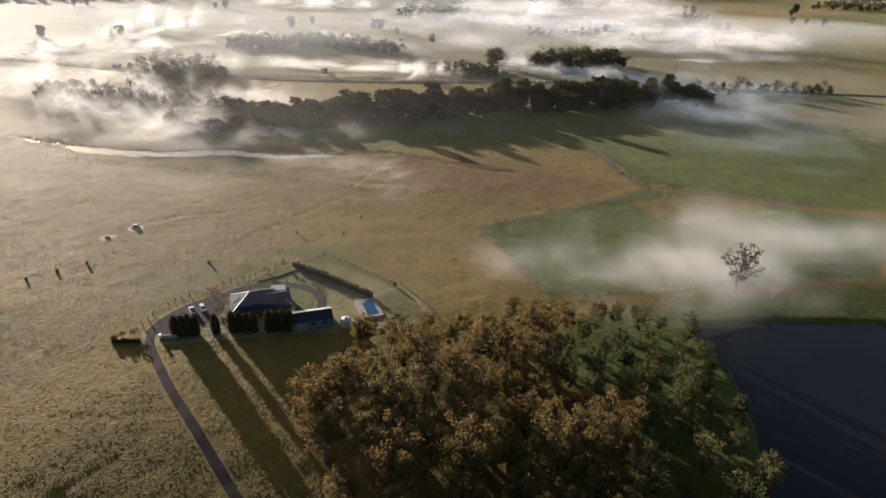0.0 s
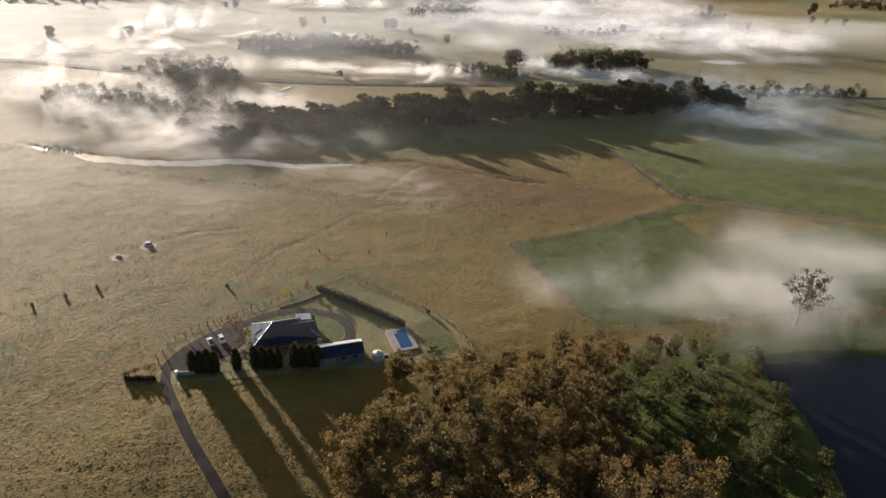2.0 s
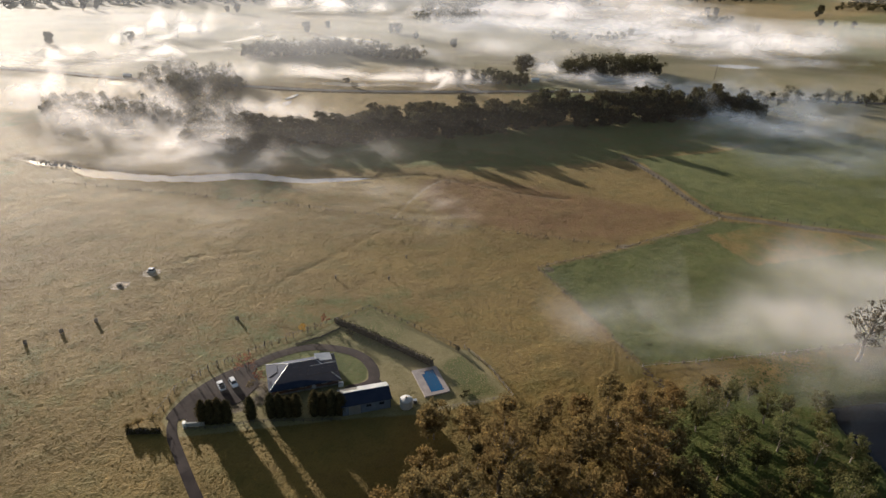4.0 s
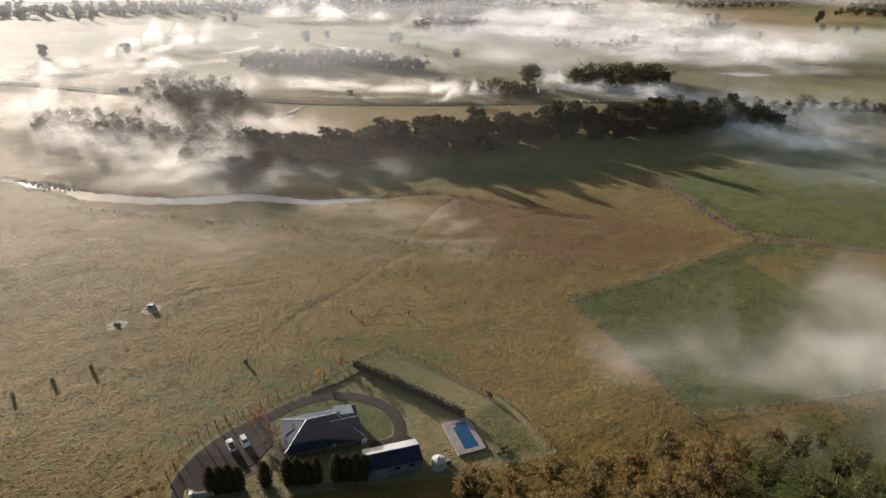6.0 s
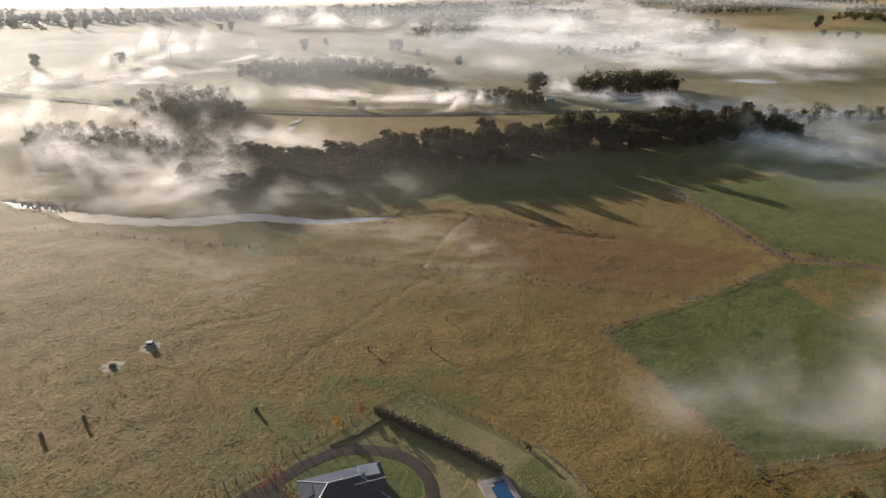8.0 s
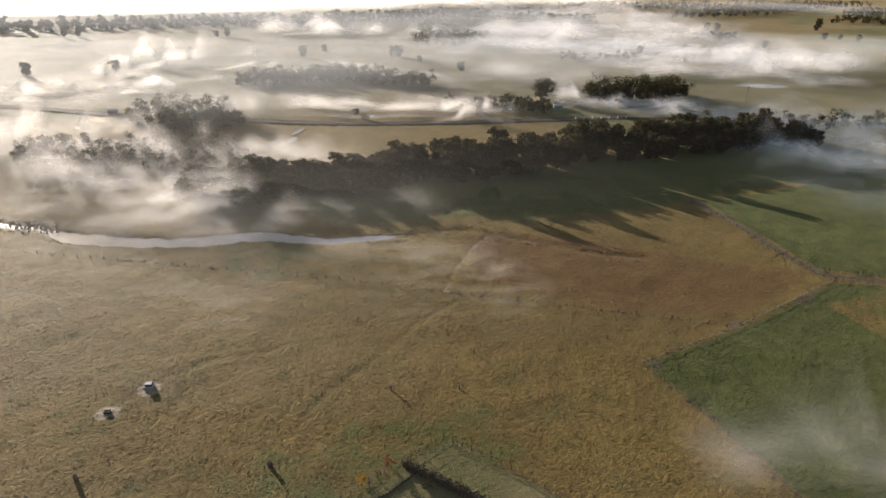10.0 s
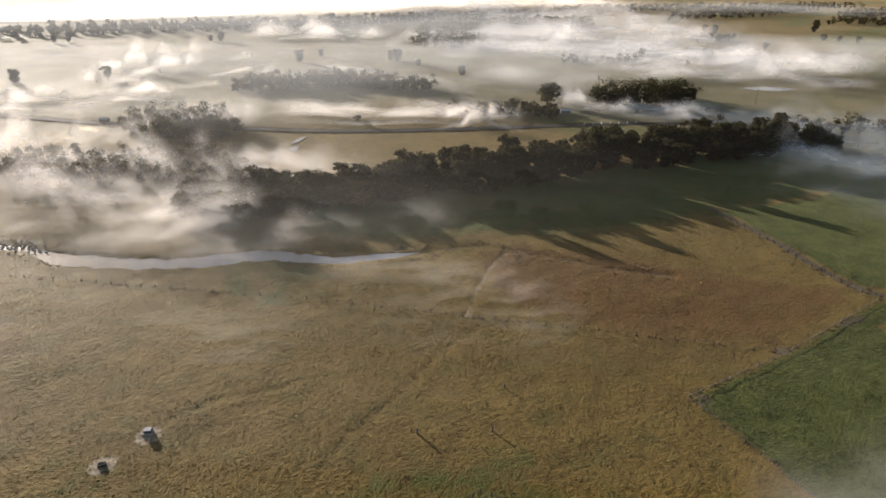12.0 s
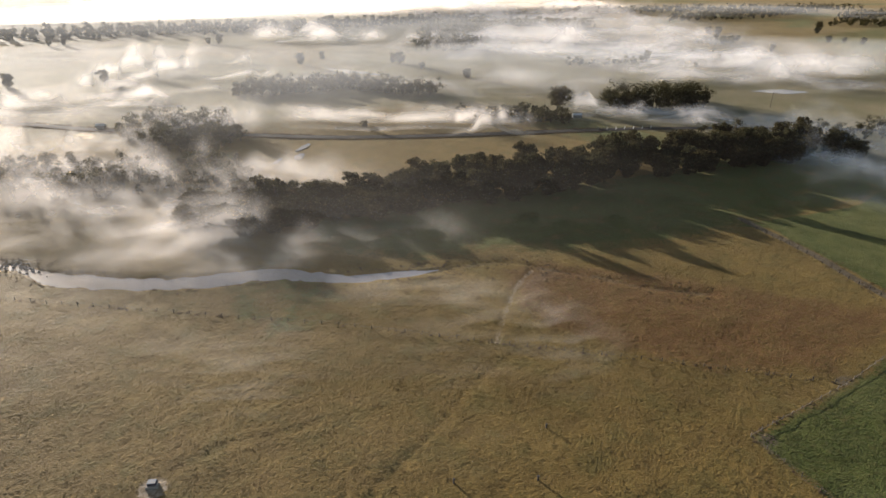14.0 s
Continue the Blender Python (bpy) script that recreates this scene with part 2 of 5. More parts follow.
GRAVEL = surface("mauve_gravel", (0.036, 0.026, 0.023), (0.054, 0.039, 0.035), 0.25, 0.95, bump=0.02, fine=18)
ASPHALT = surface("country_road_asphalt", (0.030, 0.027, 0.026), (0.045, 0.041, 0.039), 0.1, 0.95, bump=0.01, fine=20)
TIMBER = surface("weathered_timber", (0.20, 0.17, 0.14), (0.30, 0.26, 0.22), 0.9, 0.85, bump=0.01)
DARK_TIMBER = surface("dark_timber", (0.06, 0.05, 0.042), (0.10, 0.085, 0.07), 0.9, 0.85, bump=0.01)
ROOF = surface("slate_blue_roof_steel", (0.026, 0.034, 0.060), (0.038, 0.046, 0.074), 0.35, 0.78, 0.0, vary=0.12, gloss=0.08)
SHED_STEEL = surface("zinc_roof_steel", (0.42, 0.44, 0.47), (0.52, 0.54, 0.57), 0.4, 0.38, 0.7, vary=0.1)
BRICK = surface("brown_brick_wall", (0.20, 0.115, 0.085), (0.26, 0.16, 0.12), 0.9, 0.9, bump=0.01, fine=14)
WHITE = surface("white_paint", (0.72, 0.72, 0.70), (0.80, 0.80, 0.78), 0.6, 0.5)
CAR_WHITE = surface("white_car_paint", (0.74, 0.75, 0.76), (0.80, 0.80, 0.81), 0.8, 0.22)
TYRE = surface("tyre_rubber", (0.02, 0.02, 0.02), (0.035, 0.035, 0.035), 3, 0.8)
CHROME = surface("wheel_alloy", (0.5, 0.5, 0.5), (0.6, 0.6, 0.6), 3, 0.3, 0.8)
GLASS = surface("dark_window_glass", (0.02, 0.025, 0.03), (0.03, 0.035, 0.04), 1, 0.06)
PAVING = surface("sandstone_paving", (0.27, 0.23, 0.22), (0.35, 0.30, 0.28), 0.7, 0.85, bump=0.01, vary=0.3)
POOL_TILE = surface("pool_lining", (0.03, 0.16, 0.32), (0.05, 0.22, 0.40), 0.5, 0.4)
POLY_TANK = surface("pale_tank_plastic", (0.40, 0.39, 0.38), (0.48, 0.47, 0.45), 0.9, 0.6)
BLUE_STEEL = surface("weathered_blue_steel", (0.11, 0.14, 0.19), (0.15, 0.18, 0.23), 0.8, 0.6)
CONCRETE = surface("concrete", (0.32, 0.31, 0.29), (0.42, 0.40, 0.38), 0.8, 0.9, bump=0.01)
WIRE = surface("galvanised_wire", (0.10, 0.10, 0.10), (0.15, 0.15, 0.15), 2, 0.8, 0.0)
# Base colour raised to carry the bright sky's reflection, for creek and ponds alike.
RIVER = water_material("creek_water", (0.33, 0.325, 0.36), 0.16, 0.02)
DAM = water_material("dam_water", (0.011, 0.010, 0.012), 0.05, 0.012)
POOL_WATER = water_material("pool_water", (0.012, 0.085, 0.20), 0.04, 0.01)
STONE = surface("river_stones", (0.20, 0.18, 0.16), (0.34, 0.31, 0.28), 0.7, 0.85, bump=0.02)


# ---- building helpers ----
class Geo:
    """Collects faces for one mesh."""

    def __init__(self):
        self.v, self.f = [], []

    def add(self, verts, faces):
        k = len(self.v)
        self.v += [tuple(p) for p in verts]
        self.f += [tuple(i + k for i in f) for f in faces]
        return self

    def box(self, c, s, rz=0.0, taper=1.0):
        x, y, z = (a / 2 for a in s)
        ca, sa = math.cos(rz), math.sin(rz)
        pts = []
        for dz, k in ((-z, 1.0), (z, taper)):
            for dx, dy in ((-x, -y), (x, -y), (x, y), (-x, y)):
                pts.append((c[0] + ca * dx * k - sa * dy * k, c[1] + sa * dx * k + ca * dy * k, c[2] + dz))
        return self.add(pts, [(3, 2, 1, 0), (4, 5, 6, 7), (0, 1, 5, 4), (1, 2, 6, 5), (2, 3, 7, 6), (3, 0, 4, 7)])

    def tube(self, pts, radii, sides=6, cap=True):
        pts = [Vector(p) for p in pts]
        ring, verts, faces = [], [], []
        for i, p in enumerate(pts):
            d = (pts[min(i + 1, len(pts) - 1)] - pts[max(i - 1, 0)]).normalized()
            a = d.orthogonal().normalized() if i == 0 else (a - d * a.dot(d)).normalized()
            b = d.cross(a)
            for k in range(sides):
                w = 2 * math.pi * k / sides
                verts.append(p + (a * math.cos(w) + b * math.sin(w)) * radii[i])
        for i in range(len(pts) - 1):
            for k in range(sides):
                j = (k + 1) % sides
                faces.append((i * sides + k, i * sides + j, (i + 1) * sides + j, (i + 1) * sides + k))
        if cap:
            faces.append(tuple(range(sides))[::-1])
            faces.append(tuple((len(pts) - 1) * sides + k for k in range(sides)))
        return self.add(verts, faces)

    def prism(self, poly, z0, z1):
        n = len(poly)
        pts = [(x, y, z0) for x, y in poly] + [(x, y, z1) for x, y in poly]
        return self.add(pts, [tuple(range(n))[::-1], tuple(range(n, 2 * n))] + [(i, (i + 1) % n, n + (i + 1) % n, n + i) for i in range(n)])

    def mesh(self, name, mat, smooth=False):
        me = bpy.data.meshes.new(name)
        me.from_pydata(self.v, [], self.f)
        me.materials.append(mat)
        if smooth:
            me.polygons.foreach_set("use_smooth", [True] * len(me.polygons))
        return me


def part(name, geo, mat, parent, label="", smooth=False):
    data = geo if isinstance(geo, bpy.types.Mesh) else geo.mesh(name, mat, smooth)
    ob = new(name, data)
    ob.parent = parent
    if label:
        ob["label"] = label
    return ob


def thing(name, label, category, m=None, group="", kind=""):
    ob = tagged(new(name), label, category, group, kind)
    ob.empty_display_size = 0.3
    if m is not None:
        ob.matrix_world = m
    return ob


def setting(name, geo, mat, label, category, smooth=False, kind="structure"):
    data = geo if isinstance(geo, bpy.types.Mesh) else geo.mesh(name, mat, smooth)
    return tagged(new(name, data), label, category, "", kind)


def lattice_noise(x, y, scale, seed):
    """Smooth value noise in 0..1 on arrays of places."""
    rng = np.random.default_rng(seed)
    table = rng.random((256, 256))
    u, v = np.asarray(x, float) / scale + seed * 7.3, np.asarray(y, float) / scale + seed * 3.1
    i, j = np.floor(u).astype(int), np.floor(v).astype(int)
    fu, fv = u - i, v - j
    fu, fv = fu * fu * (3 - 2 * fu), fv * fv * (3 - 2 * fv)
    i, j, i1, j1 = i % 256, j % 256, (i + 1) % 256, (j + 1) % 256
    return (table[i, j] * (1 - fu) + table[i1, j] * fu) * (1 - fv) + (table[i, j1] * (1 - fu) + table[i1, j1] * fu) * fv


def line_distance(x, y, pts):
    """Distance to a polyline, and how far along it (0..1 by points) the nearest place is."""
    x, y = np.asarray(x, float), np.asarray(y, float)
    best, along = np.full(x.shape, 1e9), np.zeros(x.shape)
    for k, ((ax, ay), (bx, by)) in enumerate(zip(pts[:-1], pts[1:])):
        dx, dy = bx - ax, by - ay
        t = np.clip(((x - ax) * dx + (y - ay) * dy) / (dx * dx + dy * dy), 0, 1)
        d = np.hypot(x - ax - t * dx, y - ay - t * dy)
        near = d < best
        best, along = np.where(near, d, best), np.where(near, k + t, along)
    return best, along


def within(x, y, poly, soft):
    """1 inside a polygon, 0 outside, with a soft rim."""
    x, y = np.asarray(x, float), np.asarray(y, float)
    inside = np.zeros(x.shape, bool)
    for (ax, ay), (bx, by) in zip(poly, poly[1:] + poly[:1]):
        cross = (ay > y) != (by > y)
        inside ^= cross & (x < (bx - ax) * (y - ay) / ((by - ay) or 1e-9) + ax)
    d, _ = line_distance(x, y, poly + poly[:1])
    return np.clip(0.5 + np.where(inside, d, -d) / (2 * soft), 0, 1)


def smooth_line(pts, n=8):
    """A Catmull-Rom curve through points of any dimension."""
    p = [np.array(q, float) for q in pts]
    p = [2 * p[0] - p[1]] + p + [2 * p[-1] - p[-2]]
    out = []
    for a, b, c, d in zip(p, p[1:], p[2:], p[3:]):
        for k in range(n):
            t = k / n
            out.append(0.5 * (2 * b + (c - a) * t + (2 * a - 5 * b + 4 * c - d) * t * t + (3 * b - a - 3 * c + d) * t ** 3))
    out.append(p[-2])
    return [tuple(float(e) for e in q) for q in out]

# ---- the land: one sheet of pasture with its creek, dam and washes ----
CREEK = smooth_line([(-66, 222, -1.0), (-53, 206, 0.6), (-43, 199.5, 1.0), (-33.5, 186, 2.2), (-20.5, 175.5, 3.2), (-1.2, 164, 3.1), (13, 158.6, 3.1), (27.5, 155.4, 3.0), (39, 151.8, 2.6), (61, 137, 1.0), (80, 131.8, 0.4), (91, 129.3, -2.3)])
CREEK_XY = [(x, y) for x, y, w in CREEK]
DRY_CREEK = smooth_line([(91, 129.3), (102, 127.5), (117, 123), (126, 112), (138, 99), (150, 83), (166, 70)])
DAM_SHORE = [(142, -71), (156, -75), (172, -80.5), (200, -94), (240, -130), (210, -185), (130, -190), (84, -150), (107, -125), (121, -109), (135, -90), (138, -79)]
WASH_A = smooth_line([(-4, 69.5), (3, 71.8), (9, 72), (17, 70.5), (27, 70)])
WASH_B = smooth_line([(18, 33), (31, 45), (43, 51), (55, 57.5), (68, 66), (84, 71.5)])
WASH_C = smooth_line([(84, 80), (98, 95), (110, 106), (121, 113)])
OLD_TRACKS = [smooth_line([(-46, 2), (-30, -14), (-12, -28)]), smooth_line([(-38, -34), (-20, -42), (-4, -46)]), smooth_line([(-30, -62), (-12, -52), (-8, -40)])]
YARD = [(-10, -10), (-4, 0), (4, 3), (18, 7), (26, 8.5), (40, 14), (52, 16.5), (66, -12), (70, -15), (70, -36), (48, -33), (30, -27), (-8, -17)]
TRACK = smooth_line([(236, 112), (229, 76), (221.5, 55), (217, 38), (218, 28), (230, 17), (247, 2), (285, -30)])
PADDOCK = [(115, 19), (156, 20), (213, 25.5), (228, 15), (247, -2), (300, -50), (230, -75), (149, -52), (109.5, -40), (112, -16)]
PADDOCK_FAR = [(219, 34), (231, 74), (238, 100), (224, 108), (300, 98), (360, 110), (470, 60), (420, -60), (290, -32), (248, 5)]
BELT_FOOT = [(34, 190), (64, 190), (95, 182), (139, 181), (185, 177), (244, 176), (300, 168), (347, 158), (400, 146)]
UNDER_BELT = [(60, 160), (90, 138), (118, 134), (143, 118), (182, 108), (240, 104), (300, 98), (420, 100), (400, 170), (95, 200), (50, 200)]
RED_SWATH = [(100, 78), (108, 118), (128, 119), (160, 93), (188, 60), (212, 36), (207, 29), (157, 23.5), (122, 45)]
FAR_RIGHT_HILL = [(620, 260), (760, 420), (1100, 620), (2000, 1000), (3500, 1500), (3500, 100), (900, 40)]


def fall(x, y):
    """Added slope below the homestead: it tilts the pasture away from the sun to darken it."""
    s = np.clip(-24 - y, 0, 170)
    t = np.clip((125 - x) / 60, 0, 1)
    return np.where(s < 40, 0.055 * s * s / 40, 0.055 * 40 + 0.12 * (s - 40)) * t * t * (3 - 2 * t)


def relief(x, y):
    x, y = np.asarray(x, float), np.asarray(y, float)
    z = 0.55 * (lattice_noise(x, y, 46, 3) - 0.5) + 0.26 * (lattice_noise(x, y, 13, 4) - 0.5) + 0.20 * (lattice_noise(x, y, 4.3, 5) - 0.5)
    calm = np.clip(within(x, y, YARD, 12.0) * 2, 0, 1)
    far = np.clip((np.hypot(x - 100, y - 40) - 330) / 120, 0, 1)
    z = z * (1 - calm) * (1 - far)
    d, along = line_distance(x, y, CREEK_XY)
    w = np.interp(along, np.arange(len(CREEK)), [c[2] for c in CREEK])
    ragged = 2.2 * (lattice_noise(x, y, 5.0, 14) - 0.5) + 1.2 * (lattice_noise(x, y, 2.2, 15) - 0.5)
    z = z - 0.9 * np.clip(1 - (d + ragged - w) / 2.5, 0, 1)
    d, _ = line_distance(x, y, DRY_CREEK)
    z = z - 0.35 * np.exp(-(d / 2.2) ** 2)
    for line, depth, width in ((WASH_A, 0.20, 1.0), (WASH_B, 0.16, 1.1), (WASH_C, 0.12, 1.4)):
        d, _ = line_distance(x, y, line)
        z = z - depth * np.exp(-(d / width) ** 2)
        d, _ = line_distance(x, y, [(a + 1.6, b - 2.4) for a, b in line])
        z = z + 0.18 * depth * np.exp(-(d / 1.8) ** 2)
    for line in OLD_TRACKS:
        d, _ = line_distance(x, y, line)
        z = z - 0.09 * np.exp(-(d / 0.9) ** 2)
    dam = within(x, y, DAM_SHORE, 2.2)
    z = z * (1 - dam) - 2.4 * dam
    return z - (1 - dam) * fall(x, y)


def ground_z(x, y):
    return float(relief(np.array([x]), np.array([y]))[0])


def spread(lo, hi, step, end, grow):
    mid = list(np.arange(lo, hi + 0.01, step))
    out, s, p = [], step, hi
    while p < end:
        s *= grow
        p += s
        out.append(p)
    back, s, p = [], step, lo
    while p > -end:
        s *= grow
        p -= s
        back.append(p)
    return np.array(back[::-1] + mid + out)


xs = spread(-75, 260, 1.3, 4900, 1.16)
ys = spread(-130, 225, 1.3, 4900, 1.16)
GX, GY = np.meshgrid(xs, ys)
gx, gy = GX.ravel(), GY.ravel()
gz = relief(gx, gy)
nx, ny = len(xs), len(ys)
idx = np.arange(nx * ny).reshape(ny, nx)
quads = np.stack([idx[:-1, :-1], idx[:-1, 1:], idx[1:, 1:], idx[1:, :-1]], -1).reshape(-1, 4)
land = bpy.data.meshes.new("ground")
land.from_pydata(np.stack([gx, gy, gz], 1).tolist(), [], quads.tolist())
land.polygons.foreach_set("use_smooth", [True] * len(land.polygons))
land.materials.append(PASTURE)


def paint(name, values):
    a = land.attributes.new(name, "FLOAT", "POINT")
    a.data.foreach_set("value", np.clip(values, 0, 1).astype(np.float32))


LOOP_LAWN = [(14.5, 0.8), (20, 3), (26, 3.6), (31, 2), (37, -2.4), (39.2, -6.0), (40.0, -9.2), (39.8, -12.6), (38.6, -14.8), (36.8, -15.7), (33, -15.2)]
near_fence = np.minimum.reduce([line_distance(gx, gy, [(109, -45), (109.5, -40), (112, -16), (115, 19)])[0], line_distance(gx, gy, [(115, 19), (156, 20), (213, 25.5)])[0]])
green = np.maximum.reduce([within(gx, gy, PADDOCK, 2.5) * 0.72, within(gx, gy, PADDOCK_FAR, 3), within(gx, gy, UNDER_BELT, 9) * 0.62,
                           within(gx, gy, [(92, -50), (150, -52), (230, -75), (260, -140), (60, -160), (86, -100)], 10) * 0.66,
                           np.clip((lattice_noise(gx, gy, 60, 8) - 0.62) * 2.2, 0, 0.5),
                           np.clip((np.hypot(gx - 40, gy + 40) > 330) * (lattice_noise(gx, gy, 130, 9) - 0.5) * 2, 0, 0.7)])
green = np.maximum(green, 0.9 * within(gx, gy, LOOP_LAWN, 0.6))
green = np.maximum(green, within(gx, gy, FAR_RIGHT_HILL, 60) * (0.3 + 0.5 * lattice_noise(gx, gy, 140, 23)))
green = np.maximum(green, 0.62 * within(gx, gy, [(57, -16), (68, -14), (69, -35), (58, -33)], 2.5))
green = np.where(within(gx, gy, [(190, -10), (250, -20), (250, 0), (226, 14), (196, 16)], 6) > 0.5, green * 0.6, green)
paint("green", green)
paint("red", within(gx, gy, RED_SWATH, 9) * 0.8)
paint("lawn", within(gx, gy, YARD, 1.0))
track_d, _ = line_distance(gx, gy, TRACK)
bare = np.maximum.reduce([np.exp(-(track_d / 2.4) ** 2), 0.5 * np.exp(-(near_fence / 1.1) ** 2), 0.45 * np.exp(-(line_distance(gx, gy, DRY_CREEK)[0] / 2.6) ** 2),
                          
                          np.exp(-(np.hypot((gx - 157) / 4, (gy - 21.3) / 2)) ** 2), np.exp(-(np.hypot((gx - 192) / 8, (gy - 22) / 2.5)) ** 2), np.exp(-(np.hypot(gx - 118, gy - 16.5) / 2.2) ** 2),
                          within(gx, gy, DAM_SHORE, 4) * 1.0, np.exp(-(line_distance(gx, gy, [(7, -3), (14, -7), (15, -12), (3, -13)])[0] / 2.2) ** 2)])
paint("bare", bare)
pale = np.maximum.reduce([1.5 * np.exp(-(np.hypot(gx + 9.2, gy - 66.6) / 2.8) ** 2), 1.5 * np.exp(-(np.hypot(gx + 18.7, gy - 61.2) / 2.6) ** 2), 0.45 * np.exp(-(line_distance(gx, gy, [(-9.2, 66), (-18.7, 61.2)])[0] / 1.2) ** 2), 0.12 * np.exp(-(line_distance(gx, gy, [(a + 2.2, b - 2.2) for a, b in WASH_B])[0] / 2.5) ** 2), 0.5 * np.exp(-(line_distance(gx, gy, WASH_C)[0] / 2) ** 2),
                          0.2 * within(gx, gy, [(110, 62), (154, 27), (150, 23), (108, 55)], 2.5), 0.55 * np.exp(-(line_distance(gx, gy, CREEK_XY)[0] / 9) ** 2) * (gx < -28)])
paint("pale", pale)
# Haze painted into the pasture, growing with distance and weaker to the far right.
paint("haze_tint", np.clip((np.hypot(gx - 40, gy + 40) - 330) / 160, 0, 1) * (0.35 + 0.9 * lattice_noise(gx, gy, 170, 19)) * np.clip((1150 - gx) / 500, 0.15, 1))
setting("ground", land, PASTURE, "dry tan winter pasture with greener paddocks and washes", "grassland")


def ribbon(line, half, z, lift=0.0):
    """A flat strip along a line; half is one width or one for each place."""
    g, verts, faces = Geo(), [], []
    n = len(line)
    for i in range(n):
        a, b = np.array(line[max(i - 1, 0)][:2]), np.array(line[min(i + 1, n - 1)][:2])
        d = (b - a) / (np.linalg.norm(b - a) or 1)
        w = half[i] if isinstance(half, (list, tuple)) else half
        for s in (-1, -0.33, 0.33, 1):
            x, y = line[i][0] - d[1] * w * s, line[i][1] + d[0] * w * s
            verts.append((x, y, lift * (1 - 0.5 * abs(s))))
    low = np.full(len(verts), z) if z is not None else relief([v[0] for v in verts], [v[1] for v in verts])
    verts = [(x, y, h + float(k)) for (x, y, h), k in zip(verts, low)]
    for i in range(n - 1):
        for k in range(3):
            faces.append((4 * i + k, 4 * i + k + 1, 4 * i + 5 + k, 4 * i + 4 + k)[::-1])
    return g.add(verts, faces)


setting("creek_water", ribbon(CREEK, [max(0.3, w + 2.2) for x, y, w in CREEK], -0.45), RIVER, "still creek water with the pale sky reflection in its colour", "creek")
cx0, cy0 = 165, -120
setting("dam_water", Geo().add([(x + (x - cx0) * 0.03, y + (y - cy0) * 0.03, -1.25) for x, y in DAM_SHORE], [tuple(range(len(DAM_SHORE)))[::-1]]), DAM, "dark still water of a farm dam", "dam")


def puddle(name, cx, cy, rx, ry, rot, seed, label, z=0.03):
    rng = random.Random(seed)
    pts = []
    for k in range(28):
        a = 2 * math.pi * k / 28
        r = 1 + 0.22 * math.sin(2 * a + rng.random() * 6) * rng.random() + 0.12 * rng.uniform(-1, 1)
        px, py = rx * r * math.cos(a), ry * r * math.sin(a)
        pts.append((cx + px * math.cos(rot) - py * math.sin(rot), cy + px * math.sin(rot) + py * math.cos(rot)))
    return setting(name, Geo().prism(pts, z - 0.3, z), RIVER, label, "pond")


puddle("far_pond", 573, 321, 24, 13, -0.4, 1, "pale farm pond far out in the pasture")
puddle("puddle", 88, 297, 2.4, 7.0, -0.5, 2, "small flooded hollow in the pasture beyond the trees")
puddle("puddle", 96, 316, 2, 9, -0.7, 3, "small flooded hollow in the pasture beyond the trees")
puddle("puddle", 72, 290, 1.6, 8, -0.6, 4, "narrow flooded wheel rut in the pasture")
puddle("far_pond", 236, 610, 9, 44, 0.5, 5, "bright bend of a distant creek among trees")
puddle("far_pond", -22, 403, 4, 9, 0.3, 6, "small bright pool of the creek near the road")
puddle("far_pond", -40, 372, 3, 15, -0.5, 7, "bright bend of the creek beyond the trees")
puddle("far_pond", 705, 590, 30, 14, -0.4, 8, "pale pond far off in the mist")

# ---- driveway, track and country road ----
LOOP = smooth_line([(33.2, -16.6), (37.0, -17.3), (39.9, -16.2), (41.4, -13.0), (41.6, -9.2), (40.6, -5.2), (37.4, -0.8), (31.5, 3.3), (26.2, 4.9), (19, 4.3), (12.5, 2.2), (4.5, -0.4), (-2, -4.4), (-6.8, -10), (-8, -15), (-7.4, -21), (-4.6, -37), (-0.5, -53), (2.8, -66.5), (6.2, -80), (12, -104), (18, -128), (28, -168)])
setting("driveway", ribbon(LOOP, [1.5 if i < 80 else (2.1 if i < 106 else 1.15) for i in range(len(LOOP))], None, 0.08), GRAVEL, "mauve-grey gravel driveway curving round the house", "driveway")
setting("parking_pavement", Geo().prism([(-6.5, -9.5), (-2, -3), (5, 0.4), (12, 2.4), (13.4, -2), (12.8, -6.5), (8.5, -10.5), (3, -12.3), (-4, -13.6)], -0.2, 0.055), GRAVEL, "mauve-grey gravel parking area", "driveway")
setting("turning_pavement", Geo().prism([(32.6, -15.6), (38.4, -16.2), (41.4, -15.6), (42.4, -18.2), (41.2, -20.6), (36.8, -19.4), (32.2, -18.2)], -0.2, 0.02), GRAVEL, "mauve-grey gravel forecourt before the shed", "driveway")
ROAD = smooth_line([(-220, 560), (-140, 510), (-75, 470), (-16, 419), (69, 363), (124, 330), (194, 303), (272, 280), (340, 257), (430, 215), (560, 140), (800, 20)])
setting("country_road", ribbon(ROAD, 4.2, 0.10, 0.35), ASPHALT, "dark narrow country road on a low bank", "road")

